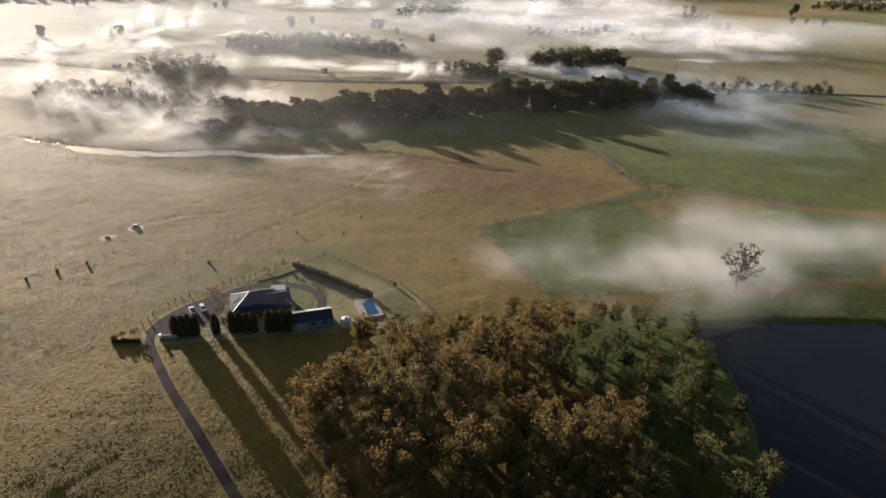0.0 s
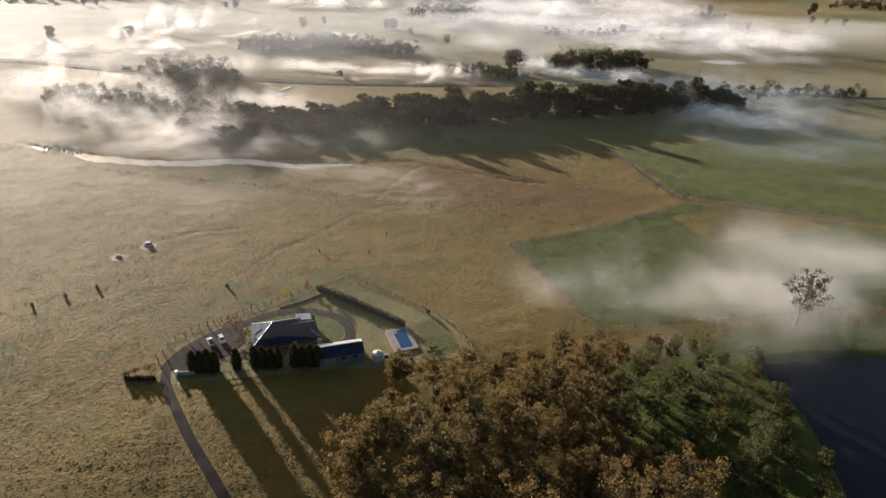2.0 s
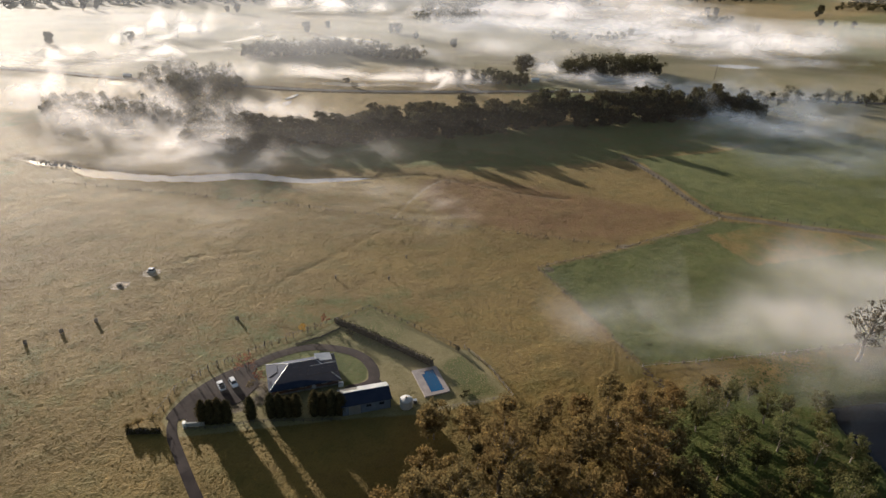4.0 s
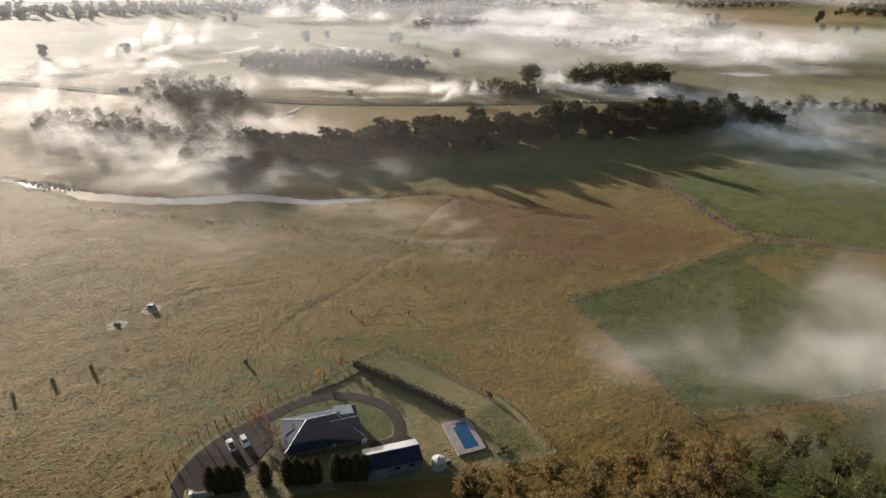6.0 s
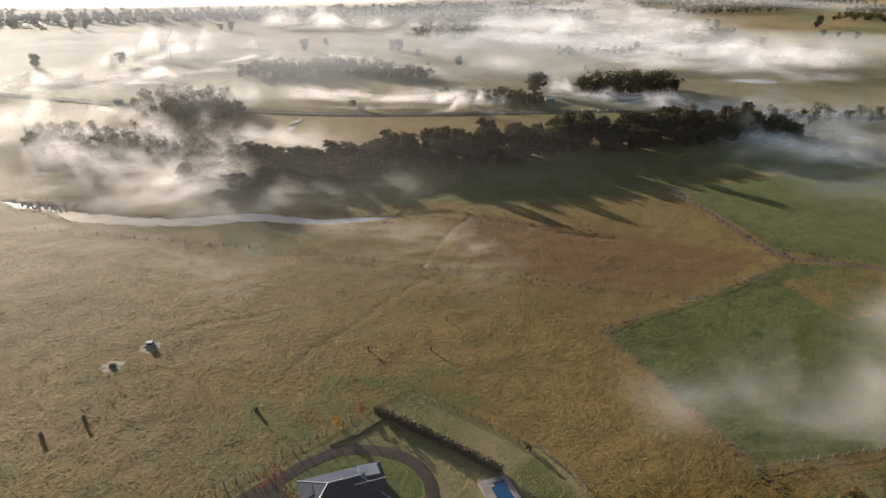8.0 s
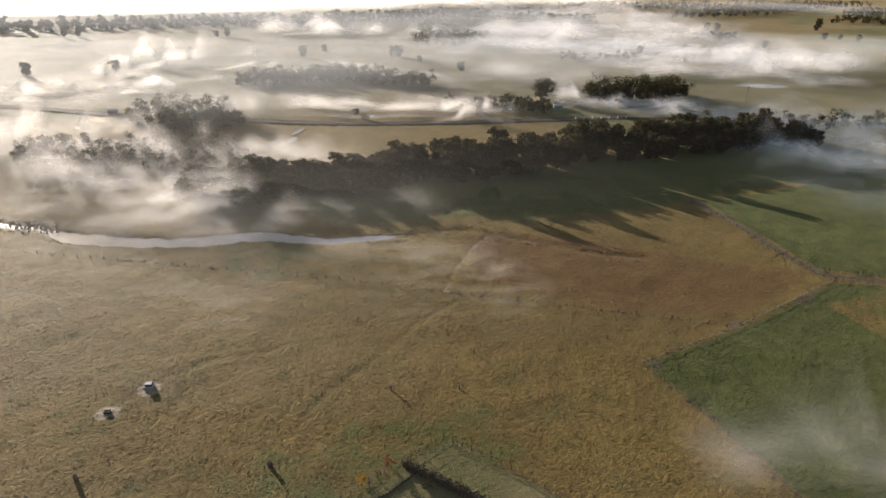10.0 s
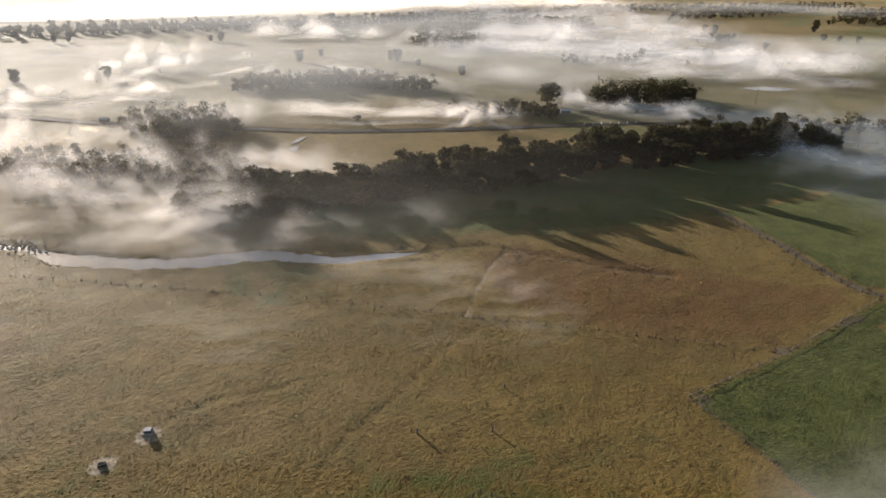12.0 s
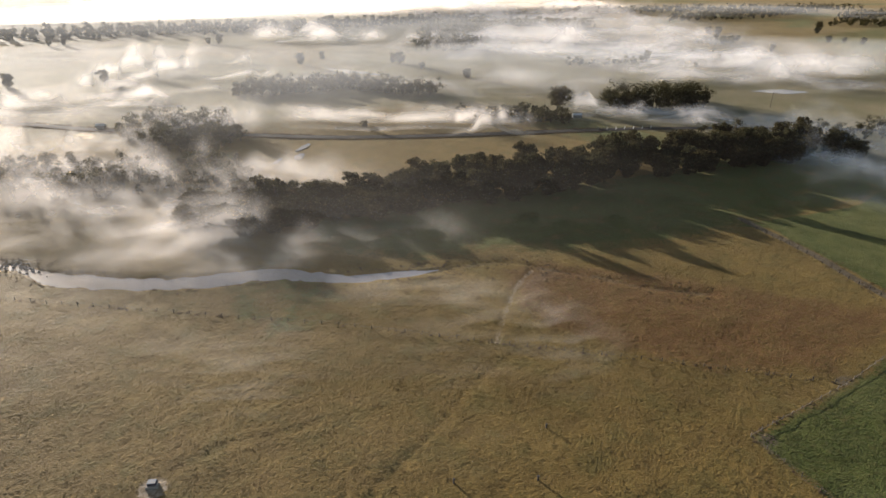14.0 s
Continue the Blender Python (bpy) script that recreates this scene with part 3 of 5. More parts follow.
# ---- trees ----
def leaf_cloud(rng, centres, radii, per, size, flat=0.8):
    """Many small leaf sprays round clump centres, as one mesh's vertices and faces."""
    centres, radii = np.array(centres, float), np.array(radii, float)
    n = len(centres) * per
    c = np.repeat(centres, per, 0)
    r = np.repeat(radii, per)
    d = rng.normal(size=(n, 3))
    d /= np.linalg.norm(d, axis=1)[:, None]
    rad = rng.random(n) ** 0.45
    p = c + d * (r * rad)[:, None] * np.array([1, 1, flat])
    a = rng.normal(size=(n, 3))
    a /= np.linalg.norm(a, axis=1)[:, None]
    b = np.cross(a, d + 0.4 * rng.normal(size=(n, 3)))
    b /= np.linalg.norm(b, axis=1)[:, None] + 1e-9
    s = (size * (0.55 + 0.9 * rng.random(n)))[:, None]
    verts = np.stack([p - a * s * 0.55, p + b * s * 0.32, p + a * s * 0.55, p - b * s * 0.32], 1).reshape(-1, 3)
    faces = np.arange(4 * n).reshape(-1, 4)
    return verts, faces


def cloud_mesh(name, verts, faces, mat):
    me = bpy.data.meshes.new(name)
    me.from_pydata(verts.tolist(), [], faces.tolist())
    me.materials.append(mat)
    return me


def make_tree(name, seed, height, spread_r, label, leaf, bark, clumps=20, per=80, size=0.5, bare=0.36, clump_r=1.7, stems=1, category="tree", group="", trunk_r=None, sides=6):
    rng = np.random.default_rng(seed)
    tree = thing(name, label, category, group=group)
    wood, centres, radii = Geo(), [], []
    tr = trunk_r or height * 0.017
    for s in range(stems):
        lean = rng.normal(size=2) * height * (0.05 + 0.05 * (stems > 1))
        top = Vector((lean[0], lean[1], height * 0.86))
        base = Vector((0.5 * s * (stems > 1), 0.3 * s, -0.3))
        axis = [base.lerp(top, t) + Vector((*(rng.normal(size=2) * height * 0.012 * (t > 0)), 0)) for t in (0, 0.2, 0.42, 0.65, 0.85, 1)]
        wood.tube(axis, [tr * k for k in (1.25, 1.0, 0.8, 0.55, 0.32, 0.12)], sides)
        share = clumps // stems
        for k in range(share):
            t = bare + (1 - bare) * (k + 0.5) / share
            a = k * 2.4 + rng.random() * 1.2
            out = spread_r * (0.45 + 0.6 * rng.random()) * math.sqrt(max(0.12, 1 - ((t - 0.62) / 0.46) ** 2))
            start = base.lerp(top, max(0.2, t - 0.2))
            tip = Vector((lean[0] * t + out * math.cos(a), lean[1] * t + out * math.sin(a), height * min(t + 0.06 * rng.random(), 0.96)))
            if k % 2 == 0 or height > 15:
                mid = start.lerp(tip, 0.5) + Vector((0, 0, -0.04 * height * rng.random()))
                wood.tube([start, mid, tip], [tr * 0.34, tr * 0.22, tr * 0.07], 4, False)
            centres.append(tip)
            radii.append(clump_r * (0.65 + 0.6 * rng.random()))
            if rng.random() < 0.6:
                centres.append(start.lerp(tip, 0.55) + Vector((*(rng.normal(size=2) * 0.8), 0.6)))
                radii.append(clump_r * 0.6)
    part("trunk", wood, bark, tree)
    v, f = leaf_cloud(rng, centres, radii, per, size)
    part("crown", cloud_mesh("crown", v, f, leaf), leaf, tree)
    return tree


def plant(kinds, places, rng, lo=0.85, hi=1.2, wide=1.0, sizes=None):
    """Copies of trees at places; the first use of each kind is the tree itself."""
    used = set()
    level = relief([p[0] for p in places], [p[1] for p in places])
    for k, (x, y) in enumerate(places):
        kind = kinds[rng.randrange(len(kinds))] if k >= len(kinds) else kinds[k]
        s = rng.uniform(lo, hi) * (sizes[k] if sizes else 1.0)
        m = pose(x, y, float(level[k]), 0, 0, rng.uniform(0, 360))
        if kind in used:
            ob = copy_thing(kind, m)
        else:
            ob = kind
            ob.matrix_basis = m
            used.add(kind)
        w = wide if sizes else s
        ob.scale = (w * rng.uniform(0.9, 1.1), w * rng.uniform(0.9, 1.1), s)


def scatter(poly, gap, rng, tries=4000, keep=10 ** 6):
    x0, x1 = min(p[0] for p in poly), max(p[0] for p in poly)
    y0, y1 = min(p[1] for p in poly), max(p[1] for p in poly)
    out = []
    tried = [(rng.uniform(x0, x1), rng.uniform(y0, y1)) for _ in range(tries)]
    inside = within([p[0] for p in tried], [p[1] for p in tried], poly, 0.5)
    for (x, y), ok in zip(tried, inside):
        if ok > 0.5 and all((x - a) ** 2 + (y - b) ** 2 > gap * gap for a, b in out):
            out.append((x, y))
            if len(out) >= keep:
                break
    return out


rng = random.Random(11)
gums = [make_tree("gum_tree", 20 + k, h, r, lab, GUM_LEAF, BARK, c * 2, 75, 0.42, 0.40, cr * 0.66, st, group="gum grove")
        for k, (h, r, c, cr, st, lab) in enumerate([(18, 5.6, 26, 2.1, 1, "tall gum tree with a rounded olive-brown crown"), (16, 5.0, 24, 2.0, 2, "twin-stemmed gum tree with a bronze crown"),
                                                    (19, 6.2, 30, 2.2, 2, "tall forked gum tree with a broad brown crown"), (14, 4.6, 22, 1.9, 1, "young gum tree with a ragged olive crown"),
                                                    (17, 5.4, 24, 2.0, 3, "many-stemmed gum tree with a thin bronze crown"), (12, 4.2, 20, 1.8, 1, "small gum tree with a dense golden-brown crown")])]
GROVE_DENSE = [(19, -95), (24, -64), (31, -57), (60, -59), (90, -61), (88, -75), (80, -110), (76, -140), (24, -135)]
GROVE_OPEN = [(94, -62), (122, -59), (136, -68), (136, -78), (132, -88), (119, -106), (104, -125), (84, -146), (84, -110), (92, -76)]
GROVE_EDGE = [(33, -52), (38, -40), (48, -40), (70, -46), (96, -51), (122, -55), (118, -60), (92, -60), (60, -56)]
plant(gums, scatter(GROVE_DENSE, 7.6, rng), rng, 0.8, 1.1)
saplings = [make_tree("gum_tree", 30 + k, h, r, lab, GUM_LEAF, BARK, c, 110, 0.40, 0.34, cr, 1, group="gum grove") for k, (h, r, c, cr, lab) in enumerate([(9, 2.8, 14, 1.3, "slender young gum tree with a thin crown"), (11, 3.0, 15, 1.4, "open young gum tree with a brown crown"), (7, 2.4, 12, 1.2, "low bushy young gum tree")])]
plant(saplings, scatter(GROVE_EDGE, 7.5, rng), rng, 0.8, 1.15)
front = copy_thing(gums[5], pose(45.8, -41.0, 0, 0, 0, 40))
front.scale = (0.86, 0.86, 0.80)
greens = [make_tree("gum_tree", 36 + k, h, r, lab, GREEN_GUM, BARK, c, 46, 0.40, 0.30, cr, 1, group="gum grove") for k, (h, r, c, cr, lab) in enumerate([(11, 3.2, 30, 1.15, "slim green gum tree by the dam"), (9, 2.8, 24, 1.05, "young green gum tree with an open crown"), (12.5, 3.6, 34, 1.25, "tall green gum tree with a ragged crown"), (8, 2.2, 22, 0.95, "narrow young green gum tree")])]
plant(greens, scatter(GROVE_OPEN, 6.4, rng), rng, 0.62, 1.0)

lone = make_tree("gum_tree", 51, 19, 6.2, "tall solitary gum tree with a pale trunk and thin misty crown", PALE_LEAF, PALE_BARK, 26, 34, 0.6, 0.42, 1.8, 1, trunk_r=0.55)
lone.matrix_basis = pose(168.6, -62.5, ground_z(168.6, -62.5))

rng = random.Random(5)
oaks = [make_tree("river_oak", 60 + k, h, r, lab, DARK_LEAF, DARK_BARK, c, 110, 0.85, 0.06, cr, 1, group="creek tree belt")
        for k, (h, r, c, cr, lab) in enumerate([(15, 4.4, 22, 2.2, "dark river oak with a dense crown down to the grass"), (13, 4.0, 20, 2.0, "dense dark river oak in the creek belt"),
                                                (17, 4.6, 24, 2.2, "tall dark river oak with an uneven top"), (11, 3.8, 16, 1.9, "low bushy river oak on the creek bank")])]
belt, belt_size = [], []
for k in range(66):
    t = k / 65 * (len(BELT_FOOT) - 1)
    i = min(int(t), len(BELT_FOOT) - 2)
    fx = BELT_FOOT[i][0] + (BELT_FOOT[i + 1][0] - BELT_FOOT[i][0]) * (t - i)
    fy = BELT_FOOT[i][1] + (BELT_FOOT[i + 1][1] - BELT_FOOT[i][1]) * (t - i)
    for row in range(4):
        belt.append((fx + rng.uniform(-5, 5), fy + 4 + row * 9 + rng.uniform(-6, 6)))
        belt_size.append((0.64 + 0.08 * row) * (0.74 if fx < 112 else 0.88 if fx < 150 else 1.08) * (1.45 if k % 3 == 1 and row == 1 and fx > 112 else 1.0))
plant(oaks, belt, rng, 0.86, 1.16, 1.0, belt_size)


def grove_of(kinds, poly, gap, seed, lo, hi, keep=200):
    r = random.Random(seed)
    for x, y in scatter(poly, gap, r, 1500, keep):
        kind = kinds[r.randrange(len(kinds))]
        s = r.uniform(lo, hi)
        ob = copy_thing(kind, pose(x, y, 0, 0, 0, r.uniform(0, 360)))
        ob.scale = (1.0, 1.0, s * r.uniform(0.85, 1.1))


grove_of(oaks, [(12, 205), (36, 192), (60, 195), (50, 225), (20, 240)], 7, 1, 0.45, 0.6)
big = make_tree("fig_tree", 90, 17, 9.5, "broad dark round-crowned tree standing alone by the road", DARK_LEAF, DARK_BARK, 34, 80, 0.9, 0.22, 3.2, 1, trunk_r=0.7)
big.matrix_basis = pose(317, 345, 0)
FAR_SINGLE = [(-85, 636, 0.9), (-7, 636, 0.95), (201, 683, 0.9), (241, 725, 0.7), (316, 652, 1.0), (308, 655, 0.8), (320, 597, 0.7), (333, 517, 0.75), (148, 345, 0.5), (1091, 830, 1.1), (1076, 794, 1.0), (1156, 621, 1.0), (1186, 578, 1.0), (1168, 600, 0.6),
              (155, 960, 0.9), (140, 965, 0.8), (-70, 1010, 0.7), (-52, 1016, 0.8), (800, 500, 0.8), (820, 512, 0.7), (905, 560, 0.8), (640, 560, 0.9), (1010, 700, 0.9), (1350, 760, 1.1), (1420, 800, 1.2)]
r2 = random.Random(8)
for x, y, s in FAR_SINGLE:
    ob = copy_thing(oaks[r2.randrange(4)], pose(x, y, 0, 0, 0, r2.uniform(0, 360)))
    ob.scale = (s * 1.25, s * 1.25, s)
    tagged(ob, "dark spreading tree standing alone in far pasture", "tree", "far pasture trees")


def far_wood(name, polys, gap, height, seed, label, per=22, size=2.0):
    rn = random.Random(seed)
    nr = np.random.default_rng(seed)
    wood, centres, radii = Geo(), [], []
    for poly in polys:
        for x, y in scatter(poly, gap, rn, 2600, 420):
            h = height * rn.uniform(0.42, 1.3)
            wood.tube([(x, y, -0.3), (x, y, h * 0.6)], [0.5, 0.3], 4)
            for k in range(7):
                a = rn.uniform(0, 6.3)
                q = rn.uniform(0, 0.42) * h
                centres.append((x + q * math.cos(a), y + q * math.sin(a), h * rn.uniform(0.14, 0.9)))
                radii.append(h * rn.uniform(0.16, 0.34))
    ob = setting(name, cloud_mesh(name, *leaf_cloud(nr, centres, radii, per, size), DARK_LEAF), DARK_LEAF, label, "woods", kind="stuff")
    part("trunk", wood, DARK_BARK, ob)


far_wood("far_woods", [[(386, 756), (450, 734), (560, 800), (480, 850)], [(470, 905), (640, 950), (800, 960), (990, 1050), (960, 1150), (600, 1110)]], 13, 19, 1, "dark distant woods half sunk in mist", 16, 2.6)
far_wood("far_woods", [[(-520, 1080), (-144, 1092), (60, 1115), (40, 1290), (-144, 1270), (-520, 1300)], [(60, 1115), (298, 1150), (567, 1225), (560, 1390), (290, 1320), (40, 1290)], [(567, 1225), (900, 1330), (1216, 1440), (1180, 1580), (860, 1480), (560, 1390)]], 17, 13, 2, "long dark line of distant woods", 10, 4.0)
far_wood("far_woods", [[(1620, 900), (1720, 830), (1900, 820), (2000, 920), (1850, 980)], [(1300, 1120), (1700, 1150), (2400, 1400), (2300, 1500), (1500, 1280)], [(2000, 1050), (2500, 1150), (2550, 1250), (2050, 1130)], [(1216, 1440), (2060, 1520), (2900, 1500), (2900, 1640), (2000, 1680), (1180, 1560)]], 24, 20, 3, "scattered dark woods on the far rise", 12, 3.4)
far_wood("far_woods", [[(640, 480), (700, 450), (760, 500), (720, 560)], [(900, 650), (1000, 690), (980, 740), (890, 700)], [(497, 552), (594, 515), (608, 532), (512, 572)]], 12, 11, 4, "low dark scrub far off in the mist", 30, 1.6)
far_wood("far_thicket", [[(92, 505), (130, 494), (190, 500), (228, 452), (248, 440), (262, 452), (205, 535), (140, 535), (95, 528)]], 6.5, 12, 5, "dark creek-side thicket rising out of the mist", 34, 1.5)
far_wood("far_thicket", [[(352, 322), (375, 306), (398, 310), (394, 340), (372, 352)], [(402, 312), (410, 301), (436, 296), (462, 316), (432, 334), (412, 330)]], 6.0, 17, 6, "tall dark clump of trees beyond the road", 60, 1.2)
far_wood("far_thicket", [[(255, 318), (292, 296), (312, 330), (282, 352), (262, 342)], [(225, 352), (262, 340), (268, 348), (235, 362)]], 5.5, 7, 7, "low dark bushes beyond the road", 45, 0.9)
far_wood("far_thicket", [[(330, 215), (400, 190), (470, 165), (540, 140), (545, 155), (470, 185), (400, 210), (335, 235)]], 9, 10, 8, "broken line of dark trees along the road", 50, 1.0)

far_wood("creek_wood", [[(-62, 300), (-40, 275), (0, 262), (30, 250), (52, 262), (56, 300), (20, 318), (-30, 330), (-58, 345)]], 7.0, 9, 9, "dark creek-side trees standing in drifting mist", 60, 0.9)
far_wood("creek_wood", [[(10, 340), (45, 330), (68, 345), (62, 395), (20, 425), (-4, 400)]], 7.0, 12, 10, "taller dark creek-side trees near the road", 60, 1.0)

# ---- the homestead ----
YARD_TILT = radians(-7)


def local(ox, oy, rz, z=0.0):
    return pose(ox, oy, z, 0, 0, math.degrees(rz))


def hip_roof(u0, u1, v0, v1, z, rise, ridge0, ridge1, thick=0.14):
    """The four faces of a hipped roof, each a slab of its own."""
    vm = (v0 + v1) / 2
    a, b, c, d = Vector((u0, v0, z)), Vector((u1, v0, z)), Vector((u1, v1, z)), Vector((u0, v1, z))
    e, f = Vector((ridge0, vm, z + rise)), Vector((ridge1, vm, z + rise))
    out = []
    for face in ([a, b, f, e], [b, c, f], [c, d, e, f], [d, a, e]):
        n = (face[1] - face[0]).cross(face[2] - face[0]).normalized()
        g = Geo()
        k = len(face)
        g.add(face + [p - n * thick for p in face], [tuple(range(k)), tuple(range(2 * k - 1, k - 1, -1))] + [(i, k + i, k + (i + 1) % k, (i + 1) % k) for i in range(k)])
        out.append(g)
    return out, (a, b, c, d, e, f)


def window_part(parent, c, w, h, rz=0.0):
    frame_part = part("window", Geo().box(c, (w, 0.10, h), rz), WHITE, parent, "white-framed window")
    dx, dy = math.cos(rz), math.sin(rz)
    for k in (-1, 1):
        part("pane", Geo().box((c[0] + k * dx * w * 0.24 + dy * 0.05, c[1] + k * dy * w * 0.24 - dx * 0.05, c[2]), (w * 0.42, 0.06, h * 0.84), rz), GLASS, frame_part, "dark window pane")


house = thing("farmhouse", "low brick farmhouse with a slate-blue steel hip roof", "house", local(14.5, -12.1, YARD_TILT))
part("wall", Geo().box((8.8, 0.75, 1.35), (16.4, 0.25, 2.7)), BRICK, house)
part("wall", Geo().box((8.8, 9.05, 1.35), (16.4, 0.25, 2.7)), BRICK, house)
part("wall", Geo().box((0.72, 4.9, 1.35), (0.25, 8.05, 2.7)), BRICK, house)
part("wall", Geo().box((16.9, 4.9, 1.35), (0.25, 8.05, 2.7)), BRICK, house)
slabs, (ra, rb, rc, rd, re, rf) = hip_roof(0, 17.6, -1.1, 10.2, 2.55, 3.3, 5.6, 12.2)
for g in slabs:
    part("roof", g, ROOF, house, "slate-blue steel roof slope")
for a, b in ((ra, re), (rd, re), (rb, rf), (rc, rf), (re, rf)):
    part("ridge_cap", Geo().tube([a + Vector((0, 0, 0.03)), b + Vector((0, 0, 0.03))], [0.11, 0.11], 6), SHED_STEEL, house, "pale steel ridge capping")
for a, b in ((ra, rb), (rb, rc), (rc, rd), (rd, ra)):
    part("gutter", Geo().tube([a - Vector((0, 0, 0.1)), b - Vector((0, 0, 0.1))], [0.08, 0.08], 6), ROOF, house, "slate-blue eaves gutter")
wing, (wa, wb, wc, wd, we, wf) = hip_roof(9.2, 17.3, 0.9, 4.6, 3.9, 1.5, 10.6, 16.9)
for g in wing:
    part("roof", g, ROOF, house, "slate-blue roof of the lower wing")
part("ridge_cap", Geo().tube([we + Vector((0, 0, 0.03)), wf + Vector((0, 0, 0.03))], [0.1, 0.1], 6), SHED_STEEL, house, "pale steel ridge capping")
# Added panel in place of a sky-lit roof slope, its light put into paler steel.
lit_panel = Geo()
lit_panel.add([(12.4, 4.5, 5.35), (16.4, 4.5, 5.0), (16.2, 7.6, 5.05), (12.2, 7.6, 5.5), (12.4, 4.5, 4.2), (16.4, 4.5, 3.4), (16.2, 7.6, 3.4), (12.2, 7.6, 4.2)],
            [(0, 1, 2, 3), (7, 6, 5, 4), (0, 4, 5, 1), (1, 5, 6, 2), (2, 6, 7, 3), (3, 7, 4, 0)])
part("roof", lit_panel, SHED_STEEL, house, "added raised panel, paler for a roof slope lit by the sky")
part("roof_panel", Geo().add([(0.5, 4.0, 3.12), (2.6, 4.2, 4.27), (2.6, 7.0, 4.30), (0.5, 7.2, 3.15), (0.5, 4.0, 3.0), (2.6, 4.2, 4.1), (2.6, 7.0, 4.1), (0.5, 7.2, 3.0)],
                             [(0, 1, 2, 3), (7, 6, 5, 4), (0, 4, 5, 1), (1, 5, 6, 2), (2, 6, 7, 3), (3, 7, 4, 0)]), ROOF, house, "dark raised roof panel")
for u in (2.6, 5.4, 8.2, 13.6):
    window_part(house, (u, 0.60, 1.5), 1.5, 1.2)
part("door", Geo().box((10.9, 0.60, 1.05), (0.95, 0.08, 2.05)), WHITE, house, "white back door")
window_part(house, (16.98, 3.0, 1.5), 1.6, 1.2, math.pi / 2)
for u in (0.5, 4.5, 8.5, 12.5, 16.8):
    part("verandah_post", Geo().box((u, -0.85, 1.25), (0.12, 0.12, 2.5)), DARK_TIMBER, house, "dark verandah post")
part("slab", Geo().box((8.8, 4.9, 0.04), (17.0, 9.4, 0.16)), CONCRETE, house, "concrete floor slab")
ac = thing("garden_box", "small white service box on the house's near side", "box", local(31.8, -14.9, YARD_TILT))
part("case", Geo().box((0, 0, 0.6), (1.3, 0.6, 1.2)), WHITE, ac)
part("lid", Geo().box((0, 0, 1.23), (1.4, 0.7, 0.06)), SHED_STEEL, ac)

shed = thing("shed", "long zinc-roofed steel farm shed", "shed", local(28.9, -25.6, radians(-8.5)))
part("wall", Geo().box((5.9, 0.08, 1.5), (11.6, 0.14, 3.0)), BLUE_STEEL, shed, "blue-grey sheet steel wall")
part("wall", Geo().box((5.9, 5.95, 1.5), (11.6, 0.14, 3.0)), BLUE_STEEL, shed, "blue-grey sheet steel wall")
for u in (0.07, 11.73):
    part("gable", Geo().add([(u - 0.07, 0.15, 0), (u - 0.07, 5.88, 0), (u - 0.07, 5.88, 3), (u - 0.07, 3.0, 4.15), (u - 0.07, 0.15, 3), (u + 0.07, 0.15, 0), (u + 0.07, 5.88, 0), (u + 0.07, 5.88, 3), (u + 0.07, 3.0, 4.15), (u + 0.07, 0.15, 3)],
                            [(4, 3, 2, 1, 0), (5, 6, 7, 8, 9), (0, 1, 6, 5), (1, 2, 7, 6), (2, 3, 8, 7), (3, 4, 9, 8), (4, 0, 5, 9)]), ROOF, shed, "blue-grey steel gable wall")
# One roof in two metals: sunlit far slope pale, shaded near slope dark.
for s in (-1, 1):
    e0, e1 = (-0.25, 3.0 + s * 3.3, 2.93), (12.05, 3.0 + s * 3.3, 2.93)
    r0, r1 = (-0.25, 3.0, 4.3), (12.05, 3.0, 4.3)
    top = [e0, e1, r1, r0] if s < 0 else [e1, e0, r0, r1]
    part("roof", Geo().add(top + [(x, y, z - 0.1) for x, y, z in top], [(0, 1, 2, 3), (7, 6, 5, 4), (0, 4, 5, 1), (1, 5, 6, 2), (2, 6, 7, 3), (3, 7, 4, 0)]), SHED_STEEL if s > 0 else ROOF, shed, "far roof slope in pale zinc for its sunlight" if s > 0 else "slate-blue steel roof slope")
    for k in range(13):
        x = 0.0 + k * 0.98
        a, b = Vector((x, 3.0 + s * 3.28, 2.96)), Vector((x, 3.0, 4.32))
        part("roof_rib", Geo().tube([a, b], [0.035, 0.035], 4), SHED_STEEL if s > 0 else ROOF, shed)
part("ridge_cap", Geo().tube([(-0.25, 3.0, 4.32), (12.05, 3.0, 4.32)], [0.13, 0.13], 6), SHED_STEEL, shed, "pale ridge capping")
for u in (6.4, 9.6):
    part("window", Geo().box((u, 0.0, 1.9), (1.2, 0.06, 0.7)), GLASS, shed, "small dark window")
part("roller_door", Geo().box((3.0, -0.02, 1.25), (2.8, 0.06, 2.5)), SHED_STEEL, shed, "closed steel roller door")

tank = thing("water_tank", "pale round plastic rainwater tank beside the shed", "tank", pose(44.2, -28.4, 0))
body, lid = Geo(), Geo()
body.tube([(0, 0, -0.02), (0, 0, 0.5), (0, 0, 0.52), (0, 0, 1.0), (0, 0, 1.02), (0, 0, 1.55), (0, 0, 1.57), (0, 0, 2.15)], [1.55, 1.55, 1.6, 1.6, 1.55, 1.55, 1.6, 1.58], 28)
lid.tube([(0, 0, 2.15), (0, 0, 2.3), (0, 0, 2.62), (0, 0, 2.7)], [1.58, 1.45, 0.35, 0.3], 28)
part("body", body, POLY_TANK, tank, smooth=False)
part("top", lid, POLY_TANK, tank, "shallow cone top")
part("hatch", Geo().tube([(0, 0, 2.7), (0, 0, 2.8)], [0.28, 0.26], 14), DARK_TIMBER, tank, "dark inspection hatch")
